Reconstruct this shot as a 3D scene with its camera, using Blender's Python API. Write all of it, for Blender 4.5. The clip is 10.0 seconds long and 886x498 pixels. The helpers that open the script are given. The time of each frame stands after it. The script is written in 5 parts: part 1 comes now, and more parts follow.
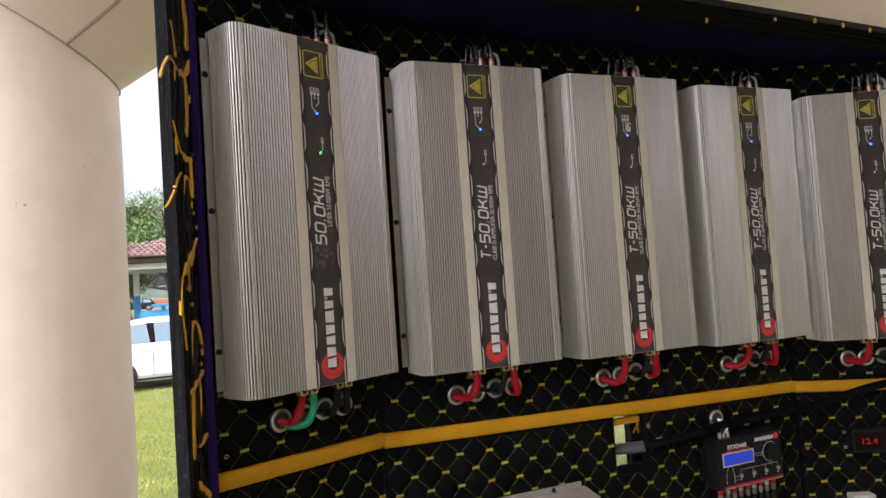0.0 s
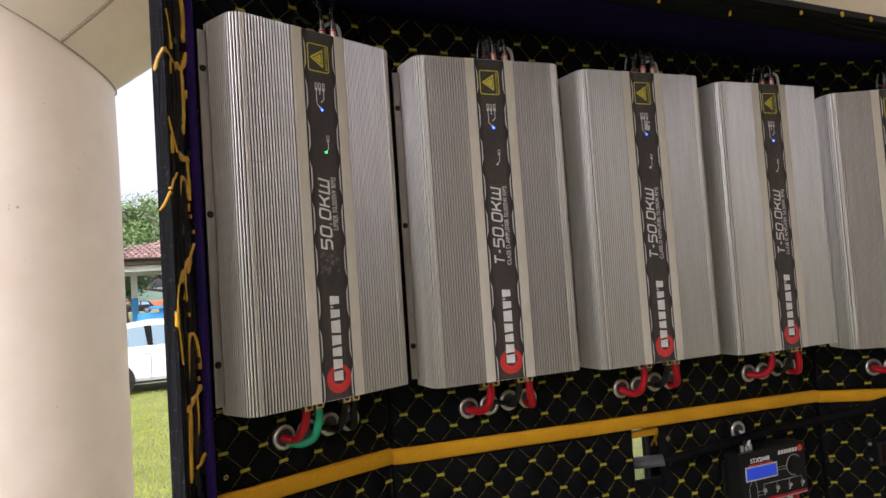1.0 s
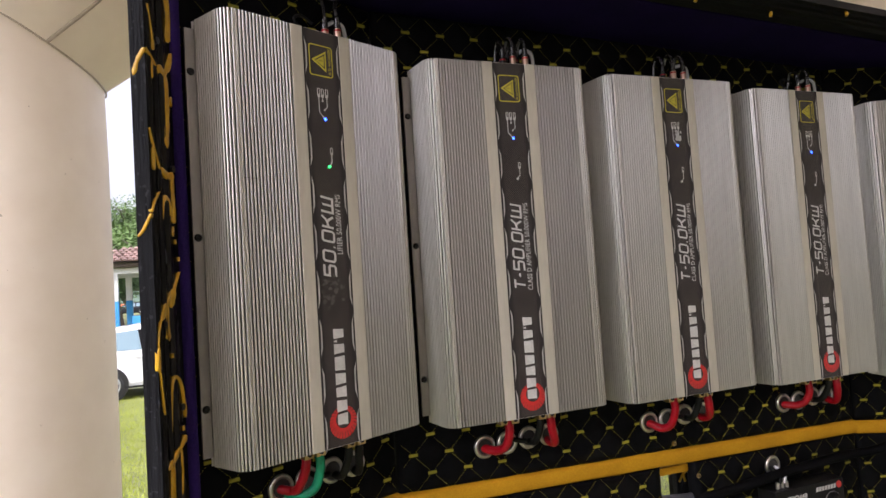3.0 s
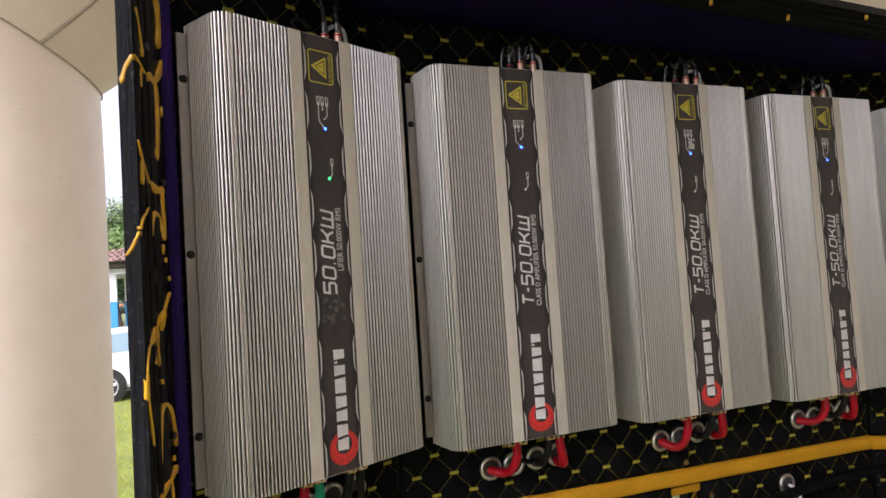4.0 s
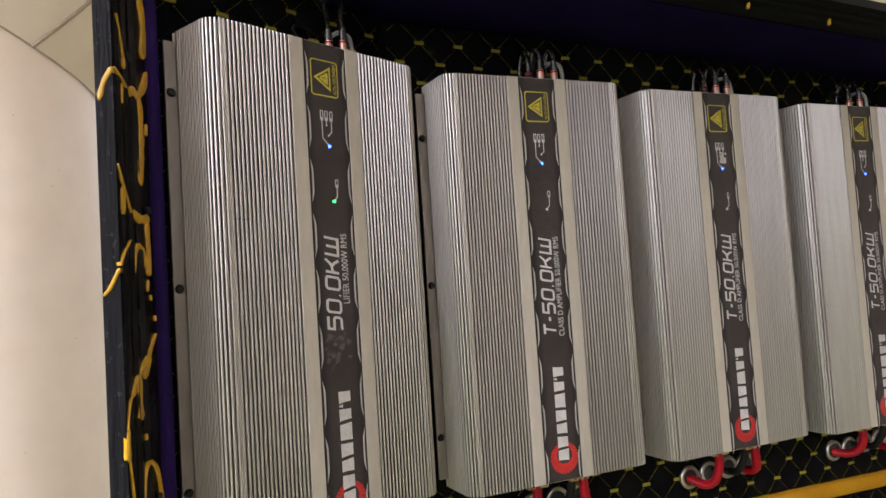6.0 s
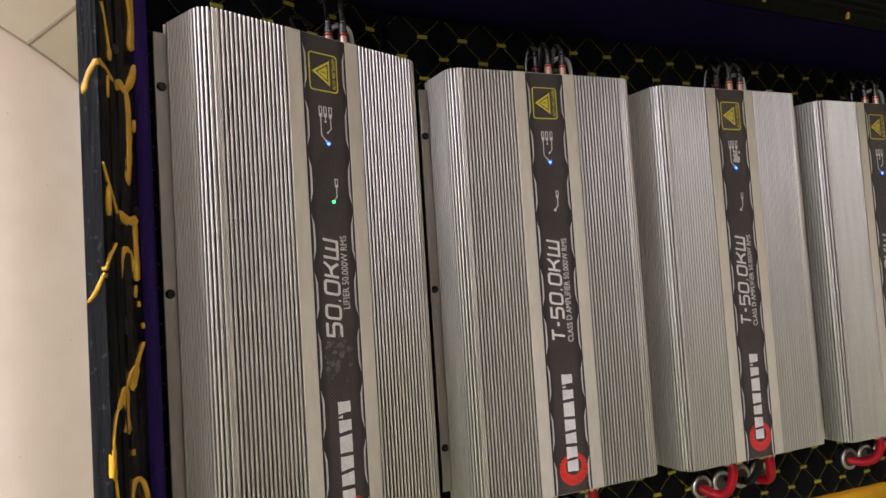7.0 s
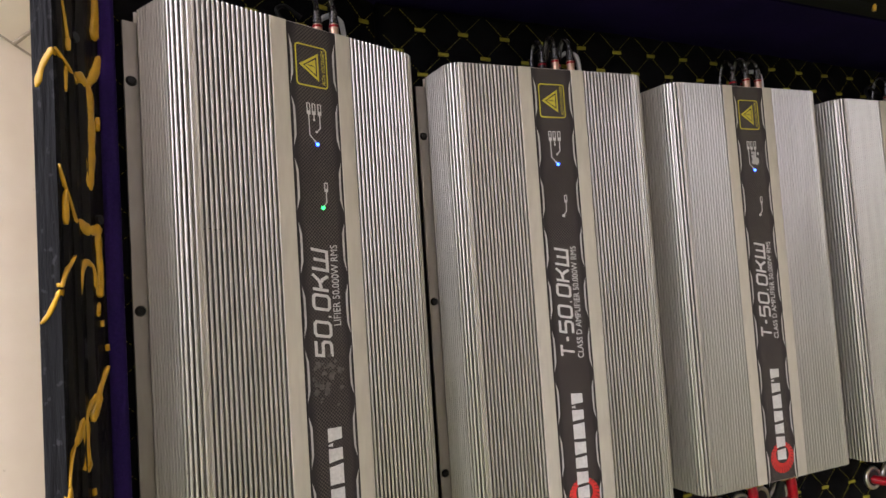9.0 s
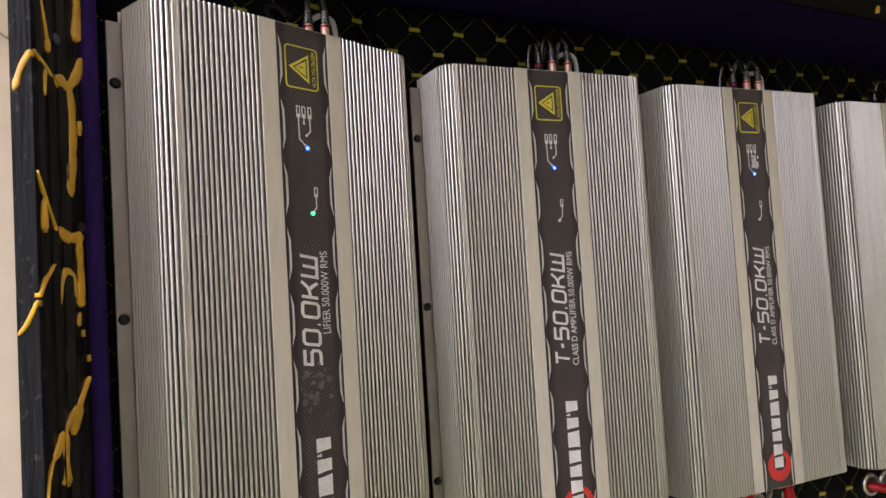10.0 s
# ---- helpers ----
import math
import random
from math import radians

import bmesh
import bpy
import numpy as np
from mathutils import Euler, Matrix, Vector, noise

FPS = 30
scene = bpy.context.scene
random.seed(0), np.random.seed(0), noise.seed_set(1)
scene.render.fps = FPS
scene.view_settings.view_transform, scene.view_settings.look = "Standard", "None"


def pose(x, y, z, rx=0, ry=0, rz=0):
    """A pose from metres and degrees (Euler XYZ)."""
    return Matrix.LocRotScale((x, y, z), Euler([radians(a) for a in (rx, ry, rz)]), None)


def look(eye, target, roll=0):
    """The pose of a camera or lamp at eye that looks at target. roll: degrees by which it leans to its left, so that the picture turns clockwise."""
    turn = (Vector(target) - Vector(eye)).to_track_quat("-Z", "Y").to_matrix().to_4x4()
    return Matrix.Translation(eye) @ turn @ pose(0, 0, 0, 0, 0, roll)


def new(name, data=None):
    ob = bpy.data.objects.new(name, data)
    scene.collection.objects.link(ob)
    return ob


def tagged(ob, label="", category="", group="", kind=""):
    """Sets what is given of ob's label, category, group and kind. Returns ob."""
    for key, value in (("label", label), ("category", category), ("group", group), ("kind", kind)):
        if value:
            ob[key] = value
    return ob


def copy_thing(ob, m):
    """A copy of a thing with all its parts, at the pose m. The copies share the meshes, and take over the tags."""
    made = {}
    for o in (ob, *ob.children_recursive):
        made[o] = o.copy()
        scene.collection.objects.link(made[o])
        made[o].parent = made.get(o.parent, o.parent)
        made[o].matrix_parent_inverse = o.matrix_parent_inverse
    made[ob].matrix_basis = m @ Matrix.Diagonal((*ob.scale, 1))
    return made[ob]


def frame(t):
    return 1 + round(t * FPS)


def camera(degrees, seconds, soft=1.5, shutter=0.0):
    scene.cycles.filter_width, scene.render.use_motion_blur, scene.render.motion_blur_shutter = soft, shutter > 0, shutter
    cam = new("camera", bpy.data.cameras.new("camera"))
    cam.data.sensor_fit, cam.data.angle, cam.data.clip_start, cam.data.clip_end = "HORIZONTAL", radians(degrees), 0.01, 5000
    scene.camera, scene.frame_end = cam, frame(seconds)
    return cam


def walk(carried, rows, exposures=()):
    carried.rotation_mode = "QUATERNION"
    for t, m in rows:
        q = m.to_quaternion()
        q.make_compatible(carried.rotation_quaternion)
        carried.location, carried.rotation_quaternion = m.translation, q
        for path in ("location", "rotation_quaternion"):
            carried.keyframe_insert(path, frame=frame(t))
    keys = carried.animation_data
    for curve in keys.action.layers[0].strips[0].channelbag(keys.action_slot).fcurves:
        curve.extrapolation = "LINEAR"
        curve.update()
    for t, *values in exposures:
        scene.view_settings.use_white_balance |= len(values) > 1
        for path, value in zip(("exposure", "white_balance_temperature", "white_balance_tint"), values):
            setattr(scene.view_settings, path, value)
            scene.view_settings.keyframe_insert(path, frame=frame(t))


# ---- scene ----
cam = camera(70.36, 10.0, soft=1.5)
ROWS = [
    (0, -0.4791, -1.1295, 1.5767, 92.411, 3.838, -20.328),
    (0.5, -0.4794, -1.0941, 1.5812, 92.514, 3.922, -20.403),
    (1, -0.4789, -1.0653, 1.5862, 92.557, 3.875, -20.476),
    (1.5, -0.4764, -1.0337, 1.5942, 92.616, 3.811, -20.604),
    (2, -0.4748, -1.0091, 1.6029, 92.682, 3.823, -20.725),
    (2.5, -0.4713, -0.9833, 1.6146, 92.721, 3.759, -20.762),
    (4, -0.4599, -0.9211, 1.6485, 92.716, 3.670, -20.902),
    (4.5, -0.4563, -0.9000, 1.6620, 92.714, 3.699, -20.911),
    (5, -0.4539, -0.8823, 1.6705, 92.698, 3.678, -20.922),
    (5.5, -0.4508, -0.8628, 1.6808, 92.771, 3.673, -20.869),
    (7, -0.4408, -0.8109, 1.6926, 92.767, 3.664, -20.862),
    (7.5, -0.4335, -0.7926, 1.6948, 92.886, 3.586, -20.870),
    (8, -0.4283, -0.7780, 1.6960, 92.992, 3.546, -20.916),
    (8.5, -0.4248, -0.7653, 1.6977, 93.020, 3.645, -20.974),
    (9, -0.4204, -0.7538, 1.7031, 93.029, 3.766, -21.018),
    (9.5, -0.4158, -0.7472, 1.7080, 92.859, 3.596, -21.172),
    (10, -0.4087, -0.7448, 1.7150, 92.572, 3.461, -21.095),
]
walk(cam, [(t, pose(x, y, z, rx, ry, rz)) for t, x, y, z, rx, ry, rz in ROWS],
     [(0.0, 0.22, 6020, 23), (5.0, 0.38, 6020, 23), (10.0, 0.58, 6020, 23)])

# ---------------------------------------------------------------- light
SUN_ELEVATION, SUN_AZIMUTH = 50.0, 235.0
world = bpy.data.worlds.new("overcast_sky")
world.use_nodes = True
scene.world = world
wn = world.node_tree
sky = wn.nodes.new("ShaderNodeTexSky")
sky.sky_type = "NISHITA"
sky.sun_disc = False
sky.sun_elevation = radians(SUN_ELEVATION)
sky.sun_rotation = radians(SUN_AZIMUTH)
sky.air_density, sky.dust_density, sky.ozone_density = 1.0, 6.0, 0.6
cloud = wn.nodes.new("ShaderNodeHueSaturation")
cloud.inputs["Saturation"].default_value, cloud.inputs["Value"].default_value = 0.2, 2.2
wn.links.new(sky.outputs["Color"], cloud.inputs["Color"])
wn.links.new(cloud.outputs["Color"], wn.nodes["Background"].inputs["Color"])
wn.nodes["Background"].inputs["Strength"].default_value = 0.15

sun_data = bpy.data.lights.new("sun", "SUN")
sun_data.energy = 1.5
sun_data.angle = radians(12)
sun_data.color = (1.0, 0.95, 0.88)
sun = new("sun", sun_data)
a, e = radians(SUN_AZIMUTH), radians(SUN_ELEVATION)
sun.matrix_world = look((0, 0, 20), (-20 * math.sin(a) * math.cos(e), -20 * math.cos(a) * math.cos(e), 20 - 20 * math.sin(e)))

# ---------------------------------------------------------------- materials
def base_material(name, colour, rough=0.5, metal=0.0, spec=0.5):
    m = bpy.data.materials.new(name)
    m.use_nodes = True
    b = m.node_tree.nodes["Principled BSDF"]
    b.inputs["Base Color"].default_value = (*colour, 1)
    b.inputs["Roughness"].default_value = rough
    b.inputs["Metallic"].default_value = metal
    b.inputs["Specular IOR Level"].default_value = spec
    return m


def worn(name, dark, light, rough=(0.4, 0.6), metal=0.0, coarse=8.0, fine=120.0, bump=0.1, stretch=(1, 1, 1), depth=0.002, spec=0.5, speck=None, random_tint=0.0):
    """A surface that varies between two colours at a coarse and a fine scale, with fine relief; speck adds sparse marks of a third colour."""
    m = base_material(name, light, rough[0], metal, spec)
    nt = m.node_tree
    b = nt.nodes["Principled BSDF"]
    co = nt.nodes.new("ShaderNodeTexCoord")
    mp = nt.nodes.new("ShaderNodeMapping")
    mp.inputs["Scale"].default_value = stretch
    nt.links.new(co.outputs["Object"], mp.inputs["Vector"])
    n1 = nt.nodes.new("ShaderNodeTexNoise")
    n1.inputs["Scale"].default_value, n1.inputs["Detail"].default_value = coarse, 5
    n2 = nt.nodes.new("ShaderNodeTexNoise")
    n2.inputs["Scale"].default_value, n2.inputs["Detail"].default_value = fine, 6
    for n in (n1, n2):
        nt.links.new(mp.outputs["Vector"], n.inputs["Vector"])
    mix = nt.nodes.new("ShaderNodeMath")
    mix.operation = "MULTIPLY_ADD"
    nt.links.new(n2.outputs["Fac"], mix.inputs[0])
    mix.inputs[1].default_value = 0.5
    half = nt.nodes.new("ShaderNodeMath")
    half.operation = "MULTIPLY"
    half.inputs[1].default_value = 0.6
    nt.links.new(n1.outputs["Fac"], half.inputs[0])
    nt.links.new(half.outputs[0], mix.inputs[2])
    ramp = nt.nodes.new("ShaderNodeValToRGB")
    ramp.color_ramp.elements[0].position, ramp.color_ramp.elements[1].position = 0.36, 0.72
    ramp.color_ramp.elements[0].color, ramp.color_ramp.elements[1].color = (*dark, 1), (*light, 1)
    nt.links.new(mix.outputs[0], ramp.inputs["Fac"])
    colour = ramp.outputs["Color"]
    if speck:
        n3 = nt.nodes.new("ShaderNodeTexNoise")
        n3.inputs["Scale"].default_value, n3.inputs["Detail"].default_value = speck[1], 3
        nt.links.new(co.outputs["Object"], n3.inputs["Vector"])
        r3 = nt.nodes.new("ShaderNodeValToRGB")
        r3.color_ramp.elements[0].position, r3.color_ramp.elements[1].position = speck[2], speck[2] + 0.03
        nt.links.new(n3.outputs["Fac"], r3.inputs["Fac"])
        mx = nt.nodes.new("ShaderNodeMix")
        mx.data_type = "RGBA"
        nt.links.new(r3.outputs["Color"], mx.inputs["Factor"])
        nt.links.new(colour, mx.inputs["A"])
        mx.inputs["B"].default_value = (*speck[0], 1)
        colour = mx.outputs["Result"]
    if random_tint:
        info = nt.nodes.new("ShaderNodeObjectInfo")
        hsv = nt.nodes.new("ShaderNodeHueSaturation")
        mr = nt.nodes.new("ShaderNodeMapRange")
        mr.inputs["To Min"].default_value, mr.inputs["To Max"].default_value = 1 - random_tint, 1 + random_tint
        nt.links.new(info.outputs["Random"], mr.inputs["Value"])
        nt.links.new(mr.outputs["Result"], hsv.inputs["Value"])
        nt.links.new(colour, hsv.inputs["Color"])
        colour = hsv.outputs["Color"]
    nt.links.new(colour, b.inputs["Base Color"])
    mr2 = nt.nodes.new("ShaderNodeMapRange")
    mr2.inputs["To Min"].default_value, mr2.inputs["To Max"].default_value = rough
    nt.links.new(n1.outputs["Fac"], mr2.inputs["Value"])
    nt.links.new(mr2.outputs["Result"], b.inputs["Roughness"])
    if bump:
        bp = nt.nodes.new("ShaderNodeBump")
        bp.inputs["Strength"].default_value, bp.inputs["Distance"].default_value = bump, depth
        nt.links.new(n2.outputs["Fac"], bp.inputs["Height"])
        nt.links.new(bp.outputs["Normal"], b.inputs["Normal"])
    return m


def carbon_print():
    """Printed carbon weave: small dark squares in two tones."""
    m = base_material("carbon_print", (0.03, 0.03, 0.03), 0.42, 0.0, 0.3)
    nt = m.node_tree
    b = nt.nodes["Principled BSDF"]
    co = nt.nodes.new("ShaderNodeTexCoord")
    mp = nt.nodes.new("ShaderNodeMapping")
    mp.inputs["Location"].default_value = (0.0003, 0.0003, 0.0003)
    ch = nt.nodes.new("ShaderNodeTexChecker")
    ch.inputs["Scale"].default_value = 540
    ch.inputs["Color1"].default_value = (0.009, 0.007, 0.0075, 1)
    ch.inputs["Color2"].default_value = (0.080, 0.066, 0.060, 1)
    nz = nt.nodes.new("ShaderNodeTexNoise")
    nz.inputs["Scale"].default_value, nz.inputs["Detail"].default_value = 22, 4
    mx = nt.nodes.new("ShaderNodeMix")
    mx.data_type = "RGBA"
    nt.links.new(co.outputs["Object"], mp.inputs["Vector"])
    nt.links.new(mp.outputs["Vector"], ch.inputs["Vector"])
    nt.links.new(co.outputs["Object"], nz.inputs["Vector"])
    part_mix = nt.nodes.new("ShaderNodeMapRange")
    part_mix.inputs["From Min"].default_value, part_mix.inputs["From Max"].default_value = 0.45, 0.7
    part_mix.inputs["To Max"].default_value = 0.45
    nt.links.new(nz.outputs["Fac"], part_mix.inputs["Value"])
    # the weave fades out towards the strip's edges
    sp = nt.nodes.new("ShaderNodeSeparateXYZ")
    nt.links.new(co.outputs["Object"], sp.inputs["Vector"])
    ab = nt.nodes.new("ShaderNodeMath")
    ab.operation = "ABSOLUTE"
    nt.links.new(sp.outputs["X"], ab.inputs[0])
    edge = nt.nodes.new("ShaderNodeMapRange")
    edge.inputs["From Min"].default_value, edge.inputs["From Max"].default_value = 0.0165, 0.0235
    nt.links.new(ab.outputs["Value"], edge.inputs["Value"])
    mxf = nt.nodes.new("ShaderNodeMath")
    mxf.operation = "MAXIMUM"
    nt.links.new(part_mix.outputs["Result"], mxf.inputs[0])
    nt.links.new(edge.outputs["Result"], mxf.inputs[1])
    nt.links.new(mxf.outputs["Value"], mx.inputs["Factor"])
    nt.links.new(ch.outputs["Color"], mx.inputs["A"])
    mx.inputs["B"].default_value = (0.016, 0.0125, 0.013, 1)
    nt.links.new(mx.outputs["Result"], b.inputs["Base Color"])
    return m


def glow(name, colour, strength):
    m = base_material(name, colour, 0.3)
    b = m.node_tree.nodes["Principled BSDF"]
    b.inputs["Emission Color"].default_value = (*colour, 1)
    b.inputs["Emission Strength"].default_value = strength
    return m


ALU = worn("brushed_aluminium", (0.47, 0.452, 0.415), (0.61, 0.588, 0.546), (0.29, 0.39), 0.90, 5, 90, 0.03, (1, 1, 0.08), 0.0004, speck=((0.20, 0.18, 0.16), 60, 0.745))
ALU_FLAT = worn("anodised_aluminium", (0.46, 0.43, 0.365), (0.57, 0.54, 0.465), (0.42, 0.55), 0.45, 9, 160, 0.04, (1, 1, 0.2), 0.0006, speck=((0.28, 0.24, 0.19), 70, 0.74))
FLANGE = worn("flange_aluminium", (0.30, 0.275, 0.26), (0.42, 0.39, 0.37), (0.4, 0.55), 0.7, 10, 140, 0.08, (1, 1, 0.2), 0.0006)
CARBON = carbon_print()
WHITE_INK = worn("white_print", (0.42, 0.41, 0.40), (0.62, 0.61, 0.60), (0.4, 0.5), 0, 60, 300, 0)
GREY_INK = worn("grey_print", (0.3, 0.29, 0.28), (0.5, 0.48, 0.46), (0.35, 0.45), 0, 60, 300, 0)
YELLOW_INK = worn("yellow_print", (0.42, 0.36, 0.015), (0.56, 0.48, 0.03), (0.4, 0.5), 0, 60, 300, 0)
RED_INK = worn("red_print", (0.42, 0.015, 0.012), (0.6, 0.03, 0.025), (0.35, 0.45), 0, 60, 300, 0)
DARK_INK = base_material("dark_print", (0.02, 0.018, 0.018), 0.4)
SCUFF = worn("scuffed_print", (0.025, 0.022, 0.02), (0.12, 0.11, 0.1), (0.5, 0.8), 0, 90, 260, 0.3)
BLUE_LED = glow("blue_led", (0.03, 0.10, 1.0), 9.0)
GREEN_LED = glow("green_led", (0.03, 0.9, 0.16), 2.4)
BLACK_STEEL = worn("black_steel", (0.01, 0.01, 0.01), (0.03, 0.03, 0.03), (0.3, 0.45), 0.6, 40, 300, 0.05)
STEEL = worn("zinc_steel", (0.38, 0.37, 0.35), (0.62, 0.6, 0.57), (0.25, 0.4), 1.0, 40, 300, 0.05)
DULL_STEEL = worn("copper_plug_metal", (0.36, 0.23, 0.17), (0.58, 0.40, 0.31), (0.3, 0.45), 0.9, 60, 300, 0.05)
BRASS = worn("brass", (0.36, 0.25, 0.09), (0.62, 0.46, 0.2), (0.25, 0.4), 1.0, 80, 400, 0.05)
LEATHERETTE = worn("black_leatherette", (0.0022, 0.0022, 0.0026), (0.006, 0.006, 0.007), (0.5, 0.68), 0, 14, 700, 0.35, depth=0.0006, spec=0.03)
YELLOW_THREAD = worn("yellow_thread", (0.185, 0.162, 0.006), (0.30, 0.268, 0.011), (0.6, 0.8), 0, 60, 400, 0.2)
YELLOW_FELT = worn("yellow_felt", (0.35, 0.163, 0.003), (0.50, 0.255, 0.005), (0.8, 0.95), 0, 12, 380, 0.5, depth=0.001, spec=0.2)
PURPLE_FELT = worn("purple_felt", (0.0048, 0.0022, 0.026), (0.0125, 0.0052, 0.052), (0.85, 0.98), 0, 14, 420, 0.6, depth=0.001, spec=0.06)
BLACK_PAINT = worn("black_painted_wood", (0.0025, 0.0025, 0.003), (0.010, 0.010, 0.0115), (0.5, 0.75), 0, 18, 130, 1.0, (1, 1, 0.12), 0.006, spec=0.08, speck=((0.028, 0.028, 0.031), 120, 0.62))
BLACK_GLOSS = worn("black_gloss_paint", (0.004, 0.0035, 0.0035), (0.011, 0.010, 0.0095), (0.16, 0.36), 0, 20, 90, 0.7, (1, 1, 0.2), 0.002, spec=0.12)
YELLOW_PAINT = worn("yellow_paint", (0.42, 0.225, 0.004), (0.60, 0.34, 0.008), (0.2, 0.42), 0, 30, 140, 0.3)
SEAM = worn("tent_seam_tape", (0.30, 0.24, 0.19), (0.46, 0.39, 0.32), (0.5, 0.6), 0, 9, 60, 0.1)
RED_CABLE = worn("red_cable_sleeve", (0.20, 0.002, 0.006), (0.36, 0.004, 0.013), (0.25, 0.4), 0, 60, 500, 0.2, spec=0.22)
GREEN_CABLE = worn("green_cable_sleeve", (0.004, 0.17, 0.085), (0.009, 0.29, 0.155), (0.3, 0.45), 0, 60, 500, 0.2, spec=0.25)
BLACK_CABLE = worn("black_cable_sleeve", (0.004, 0.004, 0.004), (0.012, 0.012, 0.012), (0.45, 0.6), 0, 60, 500, 0.2, spec=0.15)
# Same purple felt as the ceiling, coloured lighter for the stronger light on the jamb
PURPLE_PIPING_LIT = worn("purple_piping_lit", (0.010, 0.004, 0.050), (0.024, 0.009, 0.098), (0.8, 0.95), 0, 14, 420, 0.6, depth=0.001, spec=0.15)
RAIL_BLACK = worn("black_rail_paint", (0.003, 0.003, 0.003), (0.009, 0.009, 0.009), (0.35, 0.55), 0, 20, 90, 0.35, (0.2, 1, 1), 0.0015, spec=0.03)
GREY_CABLE = worn("grey_cable", (0.35, 0.35, 0.36), (0.55, 0.55, 0.56), (0.4, 0.5), 0, 60, 400, 0.1)
GRASS_GROUND = worn("lawn_soil", (0.107, 0.122, 0.042), (0.192, 0.205, 0.077), (0.8, 0.95), 0, 0.9, 14, 0.6, depth=0.05)
GRASS_BLADE = worn("grass_blade", (0.21, 0.265, 0.020), (0.39, 0.435, 0.052), (0.5, 0.7), 0, 1.3, 30, 0)


def sheet(name, through_part, dark=(0.69, 0.625, 0.555), light=(0.80, 0.745, 0.685), **grain):
    """Cream sheet that lets a part of the daylight through."""
    m = worn(name, dark, light, (0.38, 0.52), 0, 1.6, 9, 0.08, depth=0.01, **grain)
    nt = m.node_tree
    tr = nt.nodes.new("ShaderNodeBsdfTranslucent")
    tr.inputs["Color"].default_value = (0.80, 0.75, 0.69, 1)
    ms = nt.nodes.new("ShaderNodeMixShader")
    ms.inputs["Fac"].default_value = through_part
    nt.links.new(nt.nodes["Principled BSDF"].outputs["BSDF"], ms.inputs[1])
    nt.links.new(tr.outputs["BSDF"], ms.inputs[2])
    nt.links.new(ms.outputs["Shader"], nt.nodes["Material Output"].inputs["Surface"])
    return m


PVC_ROOF = sheet("cream_roof_fabric", 0.07)
# End and side fabric serve the added unseen sheets; translucency sets the indoor light
PVC_BACK = sheet("cream_end_fabric", 0.07)
PVC_SIDE = sheet("cream_side_fabric", 0.50)
PVC_TENT = sheet("cream_tent_fabric", 0.32, (0.72, 0.615, 0.50), (0.84, 0.75, 0.635), speck=((0.36, 0.27, 0.19), 26, 0.74))

# ---------------------------------------------------------------- mesh helpers
def link_mesh(name, bm, material, parent=None, label="", smooth=False):
    me = bpy.data.meshes.new(name)
    bm.to_mesh(me)
    bm.free()
    for m in (material if isinstance(material, (list, tuple)) else [material]):
        me.materials.append(m)
    if smooth:
        for p in me.polygons:
            p.use_smooth = True
    ob = new(name, me)
    if parent:
        ob.parent = parent
    if label:
        tagged(ob, label)
    return ob


def part(name, bm, material, parent, label="", smooth=False):
    return link_mesh(name, bm, material, parent, label, smooth)


def thing(name, m, label, category, group="", kind=""):
    ob = new(name)
    ob.empty_display_size = 0.05
    ob.matrix_basis = m
    return tagged(ob, label, category, group, kind)


def add_box(bm, x0, x1, y0, y1, z0, z1, bevel=0.0, m=None):
    r = bmesh.ops.create_cube(bm, size=1)
    vs = r["verts"]
    for v in vs:
        v.co = Vector(((x0 + x1) / 2 + v.co.x * (x1 - x0), (y0 + y1) / 2 + v.co.y * (y1 - y0), (z0 + z1) / 2 + v.co.z * (z1 - z0)))
    if bevel:
        es = list({e for v in vs for e in v.link_edges})
        r2 = bmesh.ops.bevel(bm, geom=es, offset=bevel, segments=2, affect="EDGES", profile=0.6)
        vs = list({v for f in r2["faces"] for v in f.verts} | {v for v in vs if v.is_valid})
    if m is not None:
        bmesh.ops.transform(bm, matrix=m, verts=vs)
    return bm


def box(x0, x1, y0, y1, z0, z1, bevel=0.0):
    return add_box(bmesh.new(), x0, x1, y0, y1, z0, z1, bevel)


def cylinder(radius, depth, m, segments=20, radius2=None, bm=None, bevel=0.0):
    bm = bm or bmesh.new()
    r = bmesh.ops.create_cone(bm, cap_ends=True, segments=segments, radius1=radius, radius2=radius if radius2 is None else radius2, depth=depth, matrix=m)
    if bevel:
        es = [e for e in {e for v in r["verts"] for e in v.link_edges} if any(len(f.verts) > 4 for f in e.link_faces)]
        bmesh.ops.bevel(bm, geom=es, offset=bevel, segments=2, affect="EDGES")
    return bm


def extrude_profile(points, z0, z1, bm=None, axis="z"):
    """A closed outline in the plane, drawn out along one axis."""
    bm = bm or bmesh.new()
    place = {"z": lambda p, h: (p[0], p[1], h), "x": lambda p, h: (h, p[0], p[1]), "y": lambda p, h: (p[0], h, p[1])}[axis]
    lo = [bm.verts.new(place(p, z0)) for p in points]
    hi = [bm.verts.new(place(p, z1)) for p in points]
    n = len(points)
    for i in range(n):
        j = (i + 1) % n
        bm.faces.new((lo[i], lo[j], hi[j], hi[i]))
    bm.faces.new(lo[::-1])
    bm.faces.new(hi)
    bmesh.ops.recalc_face_normals(bm, faces=bm.faces[:])
    return bm


